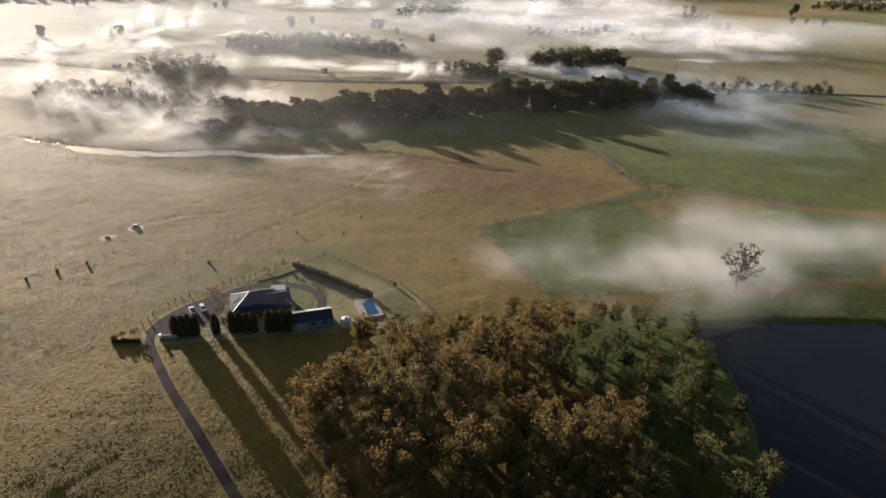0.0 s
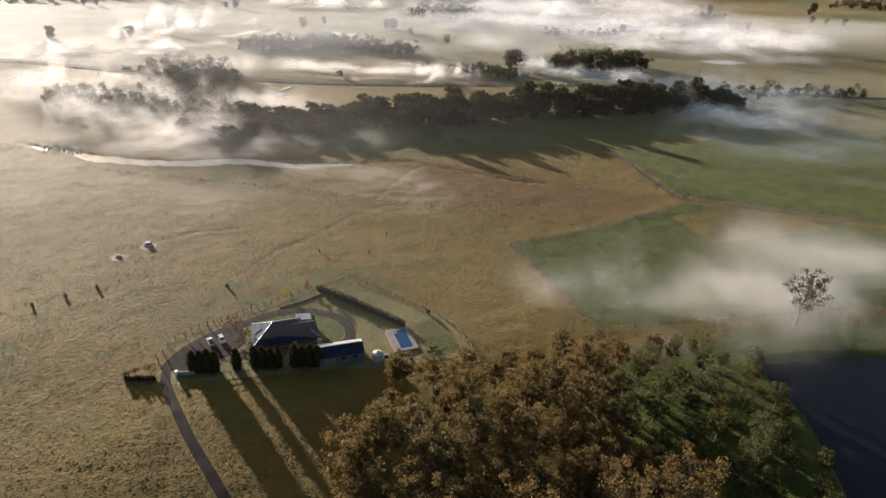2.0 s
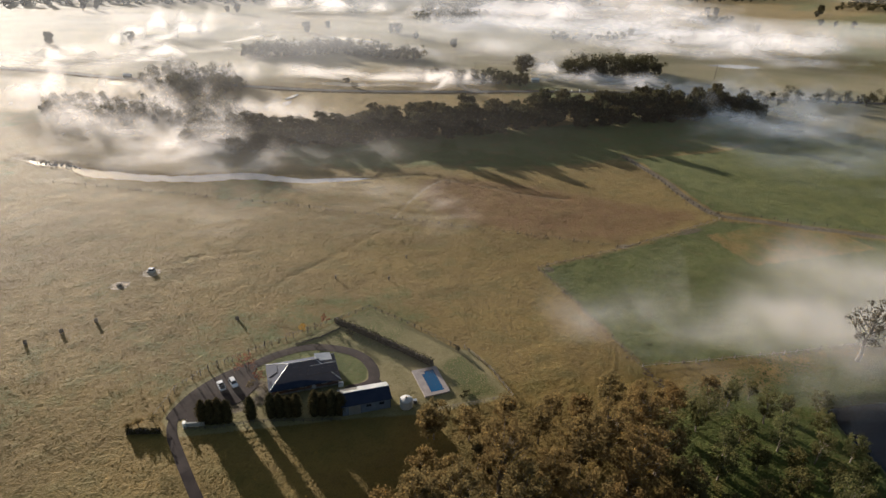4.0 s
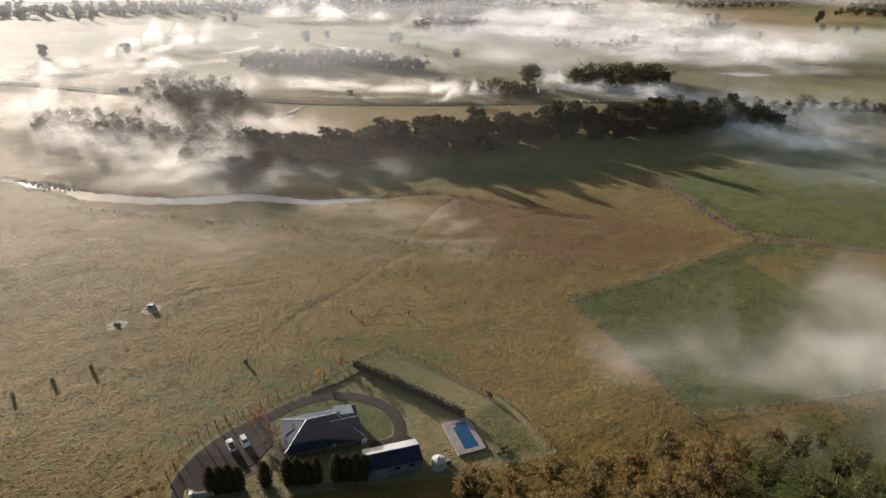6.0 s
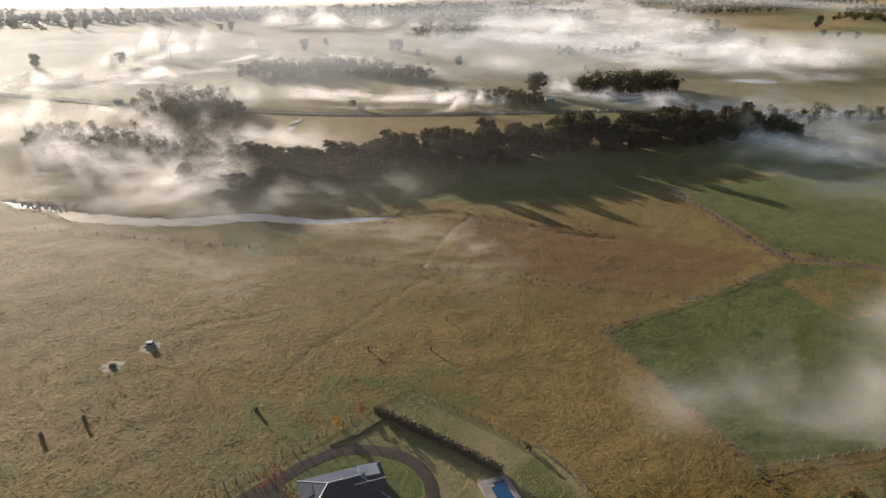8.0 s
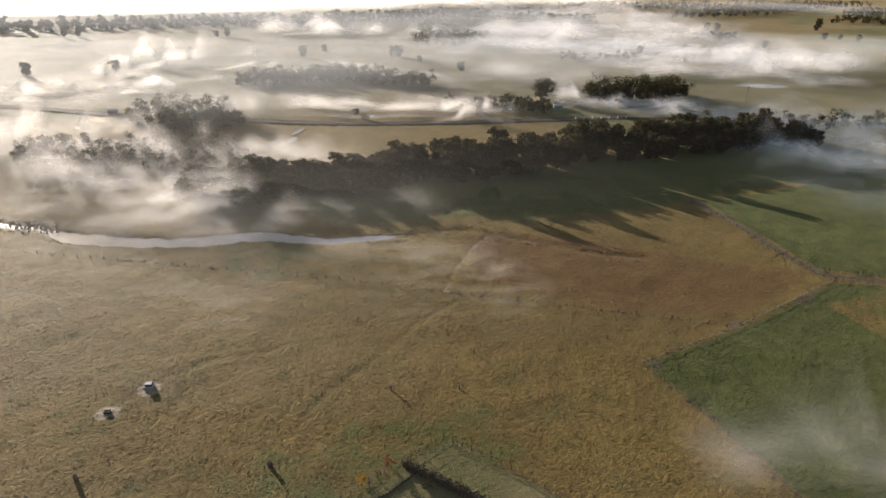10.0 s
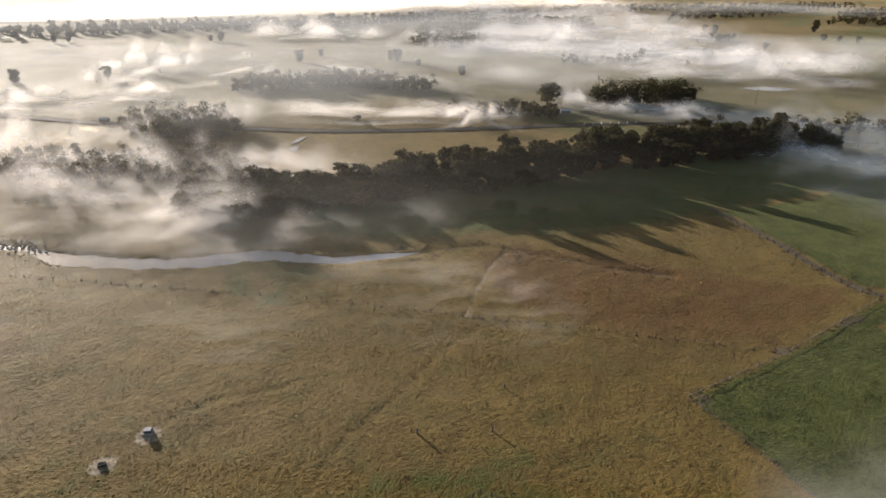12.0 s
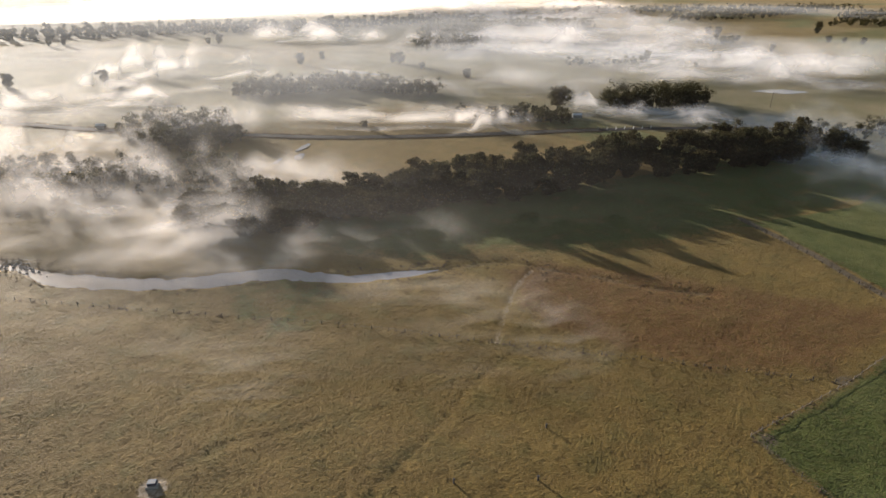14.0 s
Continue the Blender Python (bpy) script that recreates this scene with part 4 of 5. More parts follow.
part("pipe", Geo().tube([(1.6, 0.4, 0.0), (1.62, 0.4, 2.1), (1.2, 0.3, 2.3)], [0.05] * 3, 6), WHITE, tank, "white inlet pipe")
pump = thing("pump_box", "small dark pump housing beside the water tank", "box", pose(46.6, -28.2, 0, 0, 0, -10))
part("case", Geo().box((0, 0, 0.45), (1.0, 0.8, 0.9), 0, 0.92), DARK_TIMBER, pump)
part("lid", Geo().box((0, 0, 0.93), (1.05, 0.85, 0.06)), SHED_STEEL, pump)

pool = thing("swimming_pool", "rectangular blue swimming pool with pale paved surround", "pool", pose(53.55, -22.5, 0, 0, 0, -5))
part("basin", Geo().box((0.2, 0, 0.13), (4.0, 8.7, 0.26)), POOL_TILE, pool, "blue-lined basin")
part("water", Geo().add([(-1.35, -4.25, 0.30), (2.15, -4.25, 0.30), (2.15, 4.25, 0.30), (-0.5, 4.25, 0.30), (-0.5, 3.2, 0.30), (-1.35, 3.2, 0.30)], [(0, 1, 2, 3, 4, 5)]), POOL_WATER, pool, "clear blue pool water")
part("step", Geo().box((-1.1, 3.8, 0.17), (1.3, 1.2, 0.34)), PAVING, pool, "paved entry step")
slab_meshes = {}


def paver(x, y, w, d, rz=0.0):
    key = (round(w, 2), round(d, 2))
    if key not in slab_meshes:
        slab_meshes[key] = Geo().box((0, 0, 0.19), (w - 0.03, d - 0.03, 0.38), 0, 0.99).mesh("paving_slab", PAVING)
    ob = part("paving_slab", slab_meshes[key], PAVING, pool)
    ob.location = (x, y, random.uniform(-0.006, 0.006))


random.seed(3)
for k in range(10):
    y = -4.85 + k * 1.08
    paver(-2.0, y, 1.3, 1.08)
    paver(-3.05, y, 0.8, 1.08)
    paver(2.75, y, 1.2, 1.08)
for k in range(4):
    paver(-0.91 + k * 0.98, 4.85, 0.98, 1.15)
    paver(-0.91 + k * 0.98, -4.85, 0.98, 1.15)
for k, (x, y) in enumerate([(58.6, -31.4), (60.0, -30.2)]):
    rocks = thing("garden_shrub", "low dark shrub beside the pool paving", "shrub", pose(x, y, 0))
    v, f = leaf_cloud(np.random.default_rng(k), [(0, 0, 0.5), (0.7, 0.3, 0.4), (-0.5, 0.4, 0.4)], [0.7, 0.5, 0.5], 60, 0.25)
    part("leaves", cloud_mesh("leaves", v, f, HEDGE_LEAF), HEDGE_LEAF, rocks)
    part("stem", Geo().tube([(0, 0, -0.1), (0, 0, 0.5)], [0.06, 0.03], 5), DARK_BARK, rocks)


# ---- hedges, cypresses and garden trees ----
def hedge(name, line, width, height, label, seed, dense=26, leaf=0.30, mat=HEDGE_LEAF):
    rg = np.random.default_rng(seed)
    ob = thing(name, label, "hedge")
    core, centres, radii = Geo(), [], []
    for (ax, ay), (bx, by) in zip(line[:-1], line[1:]):
        n = max(2, int(math.hypot(bx - ax, by - ay) / 0.8))
        for k in range(n):
            t = (k + 0.5) / n
            x, y = ax + (bx - ax) * t, ay + (by - ay) * t
            h = height * (0.82 + 0.3 * rg.random())
            core.box((x, y, h * 0.42), (0.9, width * 0.62, h * 0.86), math.atan2(by - ay, bx - ax), 0.75)
            for s in (-0.28, 0.28):
                for q in (0.35, 0.8):
                    centres.append((x - (by - ay) / (n * 0.8) * s * width + rg.normal() * 0.1, y + (bx - ax) / (n * 0.8) * s * width, h * q))
                    radii.append(width * (0.32 + 0.16 * rg.random()))
    part("branch_core", core, DARK_BARK, ob, "dark inner branches")
    v, f = leaf_cloud(rg, centres, radii, dense, leaf)
    part("leaves", cloud_mesh("leaves", v, f, mat), mat, ob)
    return ob


hedge("garden_hedge", [(39.0, 13.6), (46.0, 2.2), (52, -7.6), (56.8, -16.6)], 1.7, 1.9, "clipped dark hedge across the garden lawn", 1, 22, 0.34)
hedge("border_hedge", [(25.4, 7.2), (33, 8.0), (39.4, 10.2)], 0.35, 0.35, "low dark edging hedge across the lawn", 3, 10, 0.22)
hedge("entrance_hedge", [(-17.2, -11.4), (-14, -12.6), (-10.2, -14.2)], 1.1, 1.2, "thick dark hedge beside the drive entrance", 4, 26, 0.32)
for k, (x, y, s) in enumerate([(-14.8, -9.6, 1.3), (-11.6, -9.9, 1.6), (-16.8, -9.8, 1.0)]):
    sh = thing("entrance_shrub", "rounded olive-brown shrub beside the drive entrance", "shrub", pose(x, y, ground_z(x, y)), "entrance shrubs")
    v, f = leaf_cloud(np.random.default_rng(40 + k), [(0, 0, s), (0.6 * s, 0.2, s * 0.8), (-0.5 * s, 0.3, s * 0.7), (0, -0.4 * s, s * 1.3)], [s * 0.8, s * 0.6, s * 0.6, s * 0.5], 70, 0.3)
    part("leaves", cloud_mesh("leaves", v, f, GUM_LEAF), GUM_LEAF, sh)
    part("stem", Geo().tube([(0, 0, -0.2), (0, 0, s)], [0.09, 0.04], 5), DARK_BARK, sh)


def make_cypress(seed, h):
    rg = np.random.default_rng(seed)
    ob = thing("cypress", "dense dark columnar cypress in the garden screen", "tree", group="cypress screen")
    part("trunk", Geo().tube([(0, 0, -0.3), (0, 0, h * 0.5), (0, 0, h * 0.95)], [0.16, 0.10, 0.03], 6), DARK_BARK, ob)
    centres, radii = [], []
    for k in range(34):
        t = (k + 0.5) / 34
        r = 1.3 * min(1.0, 0.85 + t) * (1 - (max(0, t - 0.62) / 0.42) ** 1.6)
        a = k * 2.4
        centres.append((0.5 * r * math.cos(a), 0.5 * r * math.sin(a), 0.25 + t * h * 0.92))
        radii.append(0.25 + 0.55 * r)
    part("branch_core", Geo().tube([(0, 0, 0.1), (0, 0, h * 0.3), (0, 0, h * 0.62), (0, 0, h * 0.84), (0, 0, h * 0.95)], [0.9, 1.05, 1.0, 0.6, 0.1], 9), CYPRESS, ob, "dense dark inner foliage")
    v, f = leaf_cloud(rg, centres, radii, 60, 0.30, 1.1)
    part("crown", cloud_mesh("crown", v, f, CYPRESS), CYPRESS, ob)
    return ob


cyp = [make_cypress(70, 7.0), make_cypress(71, 6.4), make_cypress(72, 7.3)]
crng = random.Random(9)
spots = [(-1.2 + 1.75 * k, -14.6 - 0.62 * k) for k in range(4)] + [(9.2, -17.6)] + [(13.6 + 1.85 * k, -18.9 - 0.7 * k) for k in range(4)] + [(23.2 + 1.85 * k, -22.3 - 0.75 * k) for k in range(4)]
for k, (x, y) in enumerate(spots):
    m = pose(x, y, 0, 0, 0, crng.uniform(0, 360))
    ob = copy_thing(cyp[k % 3], m) if k >= 3 else cyp[k]
    if k < 3:
        ob.matrix_basis = m
    s = crng.uniform(0.92, 1.06)
    ob.scale = (s * 1.12, s * 1.12, s)

red_tree = make_tree("maple_tree", 75, 5.2, 2.5, "small autumn maple with thin rust-red leaves", RED_LEAF, DARK_BARK, 14, 30, 0.28, 0.3, 0.9, 2, trunk_r=0.09)
red_tree.matrix_basis = pose(11.2, 0.2, 0)
for k, (x, y, h, leaf, lab) in enumerate([(28.8, 12.6, 2.3, GOLD_LEAF, "young autumn tree with golden leaves by the fence"), (35.9, 14.8, 2.2, RED_LEAF, "young autumn tree with rust-red leaves by the fence"), (13.5, -4.5, 2.6, RED_LEAF, "rust-red garden shrub between house and parking"), (11.0, -6.5, 2.0, GUM_LEAF, "brown garden shrub beside the parking area"), (46.6, 1.0, 2.6, HEDGE_LEAF, "round dark shrub standing before the garden hedge"), (41.0, 5.5, 2.2, HEDGE_LEAF, "small dark shrub on the lawn"), (66.0, -13.6, 1.5, HEDGE_LEAF, "low dark shrub at the lawn's corner")]):
    t = make_tree("garden_tree", 80 + k, h, h * 0.42, lab, leaf, DARK_BARK, 9, 30, 0.24, 0.25, h * 0.24, 1, trunk_r=0.05)
    t.matrix_basis = pose(x, y, ground_z(x, y), 0, 0, k * 50)


def make_sapling(seed):
    rg = np.random.default_rng(seed)
    ob = thing("sapling", "thin bare sapling staked along the drive fence", "sapling", group="drive saplings")
    g = Geo()
    g.tube([(0, 0, -0.1), (0.03, 0, 0.9), (0.0, 0.05, 1.9)], [0.10, 0.075, 0.03], 5)
    for k in range(7):
        a, z = k * 2.3, 0.8 + 0.14 * k
        g.tube([(0, 0, z), (0.35 * math.cos(a), 0.35 * math.sin(a), z + 0.45)], [0.045, 0.015], 4)
    part("stem", g, DARK_BARK, ob)
    part("stake", Geo().box((0.16, 0.05, 0.6), (0.06, 0.06, 1.3)), TIMBER, ob, "timber stake")
    return ob


sap = make_sapling(1)
SAPLINGS = [(-6.5, -1.0), (-4.3, 1.9), (-1.9, 2.6), (0.1, 3.4), (2.1, 4.6), (4.4, 5.3), (6.4, 6.4), (8.4, 6.2), (10.5, 6.4), (12.8, 7.2), (14.9, 8.4), (17.5, 9.2), (19.4, 9.7), (21.4, 9.8), (23.5, 10.3), (25.7, 10.6), (30.1, 11.5), (32.4, 12.6), (34.3, 13.2), (-7.8, -4.2), (-9.2, -7.0)]
for k, (x, y) in enumerate(SAPLINGS):
    m = pose(x, y, ground_z(x, y), 0, 0, k * 77)
    ob = sap if k == 0 else copy_thing(sap, m)
    ob.matrix_basis = m
    s = 0.75 + 0.09 * (k * 7 % 6)
    ob.scale = (s, s, s)


# ---- fences ----
def fence(line, gap, label, post_h=1.25, post_r=0.09, rails=(), wires=(), mat=TIMBER, sides=6, name="fence", rail_r=0.075):
    ob = thing(name, label, "fence")
    post = Geo().tube([(0, 0, -0.4), (0, 0, post_h), (0, 0, post_h + 0.03)], [post_r, post_r * 0.92, post_r * 0.6], sides).mesh("post", mat)
    stops = []
    for (ax, ay), (bx, by) in zip(line[:-1], line[1:]):
        n = max(1, round(math.hypot(bx - ax, by - ay) / gap))
        stops += [(ax + (bx - ax) * k / n, ay + (by - ay) * k / n) for k in range(n)]
    stops.append(line[-1])
    level = relief([p[0] for p in stops], [p[1] for p in stops])
    stops = [(x, y, float(z)) for (x, y), z in zip(stops, level)]
    fr = random.Random(len(stops))
    for x, y, z in stops:
        p = part("post", post, mat, ob)
        p.location = (x, y, z)
        p.rotation_euler = (fr.uniform(-0.03, 0.03), fr.uniform(-0.03, 0.03), fr.uniform(0, 3))
    for h in rails:
        for (ax, ay, az), (bx, by, bz) in zip(stops[:-1], stops[1:]):
            part("rail", Geo().tube([(ax, ay, az + h), (bx, by, bz + h)], [rail_r, rail_r], 4), mat, ob)
    for h in wires:
        part("wire", Geo().tube([(x, y, z + h) for x, y, z in stops], [0.012] * len(stops), 3, False), WIRE, ob, "thin galvanised wire")
    return ob


fence([(38.9, 14.4), (50.8, 17.2), (58.4, 4.4), (66.6, -12.6)], 2.6, "timber post and rail fence round the far lawn", rails=(0.5, 1.05), mat=DARK_TIMBER, rail_r=0.035)
fence([(68.4, -13.0), (70.4, -24), (70.2, -36)], 2.4, "pale timber rail fence beside the pool lawn", rails=(0.55, 1.1), rail_r=0.045)
fence([(70.2, -36), (60, -34.6), (49, -32.6)], 2.6, "pale timber rail fence below the pool lawn", rails=(0.55, 1.1), rail_r=0.045)
fence([(-5.2, -15.4), (1, -17.9), (9.3, -19.4), (16, -21.8), (22, -24.6), (28, -26.8)], 2.4, "low dark rail fence before the cypress screen", post_h=0.95, rails=(0.45, 0.85), mat=DARK_TIMBER, rail_r=0.05)
fence([(-11.5, -8), (-6.2, 0.6), (2, 5.8), (10, 7.6), (25, 12), (38.9, 14.4)], 3.0, "wire boundary fence along the drive", wires=(0.4, 0.7, 1.0), post_r=0.06, mat=DARK_TIMBER)
fence([(-45.8, 174), (-6, 146), (46, 109.5), (82.5, 80.2), (111, 57.3), (154, 22)], 5.5, "old wire fence across the open pasture", post_r=0.11, wires=(0.5, 1.0), mat=DARK_TIMBER)
fence([(115, 19), (156, 20.2), (213.5, 25.6)], 4.0, "timber-posted paddock fence with a top rail", post_r=0.10, rails=(0.5,), wires=(1.0,), rail_r=0.05)
fence([(115, 19), (112, -16), (109.4, -40), (107, -54)], 4.5, "dark-posted wire paddock fence", post_r=0.09, wires=(0.5, 1.0), mat=DARK_TIMBER)
fence([(109.4, -40), (148, -50.8), (200, -63)], 4.0, "pale timber-posted fence between paddocks", post_r=0.12, rails=(0.5,), wires=(1.0,), rail_r=0.05)
fence([(214.5, 31), (219, 55.5), (227, 76), (233.5, 110)], 4.5, "wire fence beside the farm track", post_r=0.12, wires=(0.6, 1.05), mat=DARK_TIMBER)
fence([(221, 31), (233, 20), (249, 6), (287, -26)], 5.0, "wire fence along the farm track", post_r=0.12, wires=(0.6, 1.05), mat=DARK_TIMBER)

wall = thing("entrance_wall", "low white-ended entrance wall beside the drive", "wall", pose(-5.2, -14.6, 0, 0, 0, -18))
part("pillar", Geo().box((0, 0, 0.75), (0.55, 0.9, 1.5)).box((0, 0, 1.53), (0.7, 1.05, 0.08)), WHITE, wall, "white rendered pillar")
part("panel", Geo().box((2.3, 0.3, 0.5), (4.1, 0.3, 1.0)).box((2.3, 0.3, 1.03), (4.2, 0.4, 0.06)), CONCRETE, wall, "grey rendered wall panel")


# ---- cars ----
def make_car(kind, label, m):
    ob = thing("car", label, "car", m, "parked cars")
    body = Geo()
    sections = [(-2.35, 0.78, 0.45, 0.85), (-2.2, 0.88, 0.38, 0.95), (-0.9, 0.92, 0.35, 1.02), (1.2, 0.92, 0.35, 1.0), (2.15, 0.86, 0.38, 0.9), (2.38, 0.72, 0.45, 0.75)]
    verts, faces = [], []
    for x, w, z0, z1 in sections:
        verts += [(x, -w, z0), (x, w, z0), (x, w, z1 - 0.18), (x, w * 0.93, z1), (x, -w * 0.93, z1), (x, -w, z1 - 0.18)]
    for i in range(len(sections) - 1):
        for k in range(6):
            j = (k + 1) % 6
            faces.append((6 * i + k, 6 * i + j, 6 * i + 6 + j, 6 * i + 6 + k)[::-1])
    faces += [tuple(range(6)), tuple(30 + k for k in range(6))[::-1]]
    part("body", body.add(verts, faces), CAR_WHITE, ob)
    c0, c1 = (-0.4, 1.0) if kind == "ute" else (-1.9, 1.1)
    r0, r1 = c0 + 0.25, c1 - 0.65
    z = 0.97
    cab = [(c0, -0.82, z), (c1, -0.82, z), (c1, 0.82, z), (c0, 0.82, z), (r0, -0.66, 1.68), (r1, -0.66, 1.68), (r1, 0.66, 1.68), (r0, 0.66, 1.68)]
    part("cabin", Geo().add(cab, [(4, 5, 6, 7), (0, 1, 5, 4), (1, 2, 6, 5), (2, 3, 7, 6), (3, 0, 4, 7)]), GLASS, ob, "dark cabin glass")
    part("roof", Geo().box(((r0 + r1) / 2, 0, 1.70), (r1 - r0 + 0.1, 1.36, 0.07), 0, 0.95), CAR_WHITE, ob, "white roof")
    for s in (-1, 1):
        for x in (r0, r1):
            end = c0 if x == r0 else c1
            part("pillar", Geo().tube([(end, s * 0.82, z), (x, s * 0.67, 1.68)], [0.05, 0.04], 5), CAR_WHITE, ob)
        for x in (-1.45, 1.45):
            wh = part("wheel", Geo().tube([(x, s * 0.72, 0.34), (x, s * 0.95, 0.34)], [0.34, 0.34], 16), TYRE, ob, "black tyre")
            part("rim", Geo().tube([(x, s * 0.94, 0.34), (x, s * 0.965, 0.34)], [0.21, 0.20], 12), CHROME, wh, "silver alloy rim")
        part("headlight", Geo().box((2.22, s * 0.62, 0.74), (0.2, 0.34, 0.14), 0), CHROME, ob, "clear headlight")
        part("tail_light", Geo().box((-2.3, s * 0.66, 0.76), (0.1, 0.22, 0.2)), RED_LEAF, ob, "red tail light")
    if kind == "ute":
        part("tray", Geo().box((-1.4, 0, 1.0), (1.75, 1.5, 0.06)), TYRE, ob, "dark open tray")
    part("bumper", Geo().box((2.36, 0, 0.5), (0.12, 1.5, 0.18)), TYRE, ob, "dark bumper")
    return ob


make_car("ute", "white utility vehicle parked on the gravel", pose(4.3, -3.4, 0.06, 0, 0, 98)).scale = (0.84, 0.84, 0.84)
make_car("wagon", "white wagon parked on the gravel", pose(7.2, -3.5, 0.06, 0, 0, -80)).scale = (0.84, 0.84, 0.84)

# ---- things in the pasture ----
trough = thing("water_trough", "blue-grey steel tank on a concrete stock trough", "trough", pose(-9.1, 67.4, ground_z(-9.1, 67.4), 0, 0, -20))
part("trough_body", Geo().box((0, 0, 0.2), (2.8, 1.7, 0.6), 0, 0.94), CONCRETE, trough)
part("tank_body", Geo().box((0, 0.3, 0.62), (1.9, 1.5, 1.24), 0, 0.97), ROOF, trough, "weathered blue-grey steel tank")
part("tank_lid", Geo().box((0, 0.3, 1.29), (2.0, 1.6, 0.1), 0, 0.9), BLUE_STEEL, trough, "blue-grey lid")
trough.scale = (0.88, 0.88, 0.85)
small = thing("stock_trough", "small dark stock trough on a bare trampled patch", "trough", pose(-18.7, 61.4, ground_z(-18.7, 61.4), 0, 0, -15))
part("rim", Geo().box((0, 0, 0.36), (1.7, 1.2, 0.72), 0, 1.04), DARK_TIMBER, small)
part("water", Geo().box((0, 0, 0.70), (1.4, 0.9, 0.06)), DAM, small, "dark water")
small.scale = (0.85, 0.85, 0.7)


def tree_guard(x, y, rz):
    ob = thing("tree_guard", "square dark timber tree guard round a dead sapling", "tree guard", pose(x, y, ground_z(x, y), 0, 0, rz), "tree guards")
    for sx in (-0.5, 0.5):
        for sy in (-0.5, 0.5):
            part("post", Geo().box((sx, sy, 0.62), (0.1, 0.1, 1.5)), DARK_TIMBER, ob)
    for h in (0.2, 0.45, 0.7, 0.95, 1.2):
        for k in range(4):
            a = k * math.pi / 2
            part("slat", Geo().box((0.5 * math.cos(a), 0.5 * math.sin(a), h), (0.04, 1.1, 0.19), a), DARK_TIMBER, ob)
    part("stem", Geo().tube([(0, 0, -0.1), (0.05, 0, 1.7)], [0.05, 0.02], 5), DARK_BARK, ob)
    ob.scale = (0.72, 0.72, 0.78)


for x, y, rz in ((-41.7, 36.2, 10), (-33.3, 38.6, 30), (-24.7, 40.8, 5), (12.7, 26.4, 20)):
    tree_guard(x, y, rz)
for x, y in ((46.6, 39.2), (74.3, 43.7), (62.9, 31.7)):
    ob = thing("old_post", "short weathered gate post standing alone in grass", "post", pose(x, y, ground_z(x, y)), "old posts")
    part("shaft", Geo().tube([(0, 0, -0.3), (0.03, 0, 1.0)], [0.22, 0.19], 7), DARK_TIMBER, ob)
    part("cap", Geo().tube([(0.03, 0, 0.95), (0.03, 0, 1.3)], [0.34, 0.26], 7), DARK_TIMBER, ob, "thicker weathered head")

# ---- by the far road ----
for k, (x, y, h) in enumerate(((487, 272, 13), (273, 357, 11))):
    ob = thing("power_pole", "tall timber power pole near the country road", "pole", pose(x, y, 0), "power poles")
    part("shaft", Geo().tube([(0, 0, -0.5), (0, 0, h)], [0.22, 0.15], 7), DARK_TIMBER, ob)
    part("cross_arm", Geo().box((0, 0, h - 0.8), (2.4, 0.14, 0.16), -0.4), DARK_TIMBER, ob)
for k in range(7):
    x, y = 296 + 6.4 * k, 272.5 - 2.1 * k
    ob = thing("bridge_post", "white painted guide post beside the road", "post", pose(x, y, 0), "white road posts")
    part("shaft", Geo().box((0, 0, 0.9), (0.35, 0.3, 2.2), -0.3), WHITE, ob)
    part("cap", Geo().box((0, 0, 2.03), (0.42, 0.36, 0.08), -0.3), WHITE, ob)
for x, y, w, d, rz, lab in ((309, 311, 6.5, 3.5, -20, "small white shed roof beside the road in mist"), (-13, 421, 6, 3, -30, "small white hut beside the road in mist"), (721, 657, 26, 9, -22, "long white farm building far off in mist")):
    ob = thing("far_shed", lab, "shed", pose(x, y, 0, 0, 0, rz))
    part("wall", Geo().box((0, 0, 1.2), (w, d, 2.4)), CONCRETE, ob)
    part("roof", Geo().add([(-w / 2 - 0.3, -d / 2 - 0.3, 2.4), (w / 2 + 0.3, -d / 2 - 0.3, 2.4), (w / 2 + 0.3, d / 2 + 0.3, 2.4), (-w / 2 - 0.3, d / 2 + 0.3, 2.4), (-w / 2 - 0.3, 0, 3.5), (w / 2 + 0.3, 0, 3.5)],
                           [(0, 1, 5, 4), (2, 3, 4, 5), (3, 0, 4), (1, 2, 5), (3, 2, 1, 0)]), WHITE, ob, "pale steel roof")


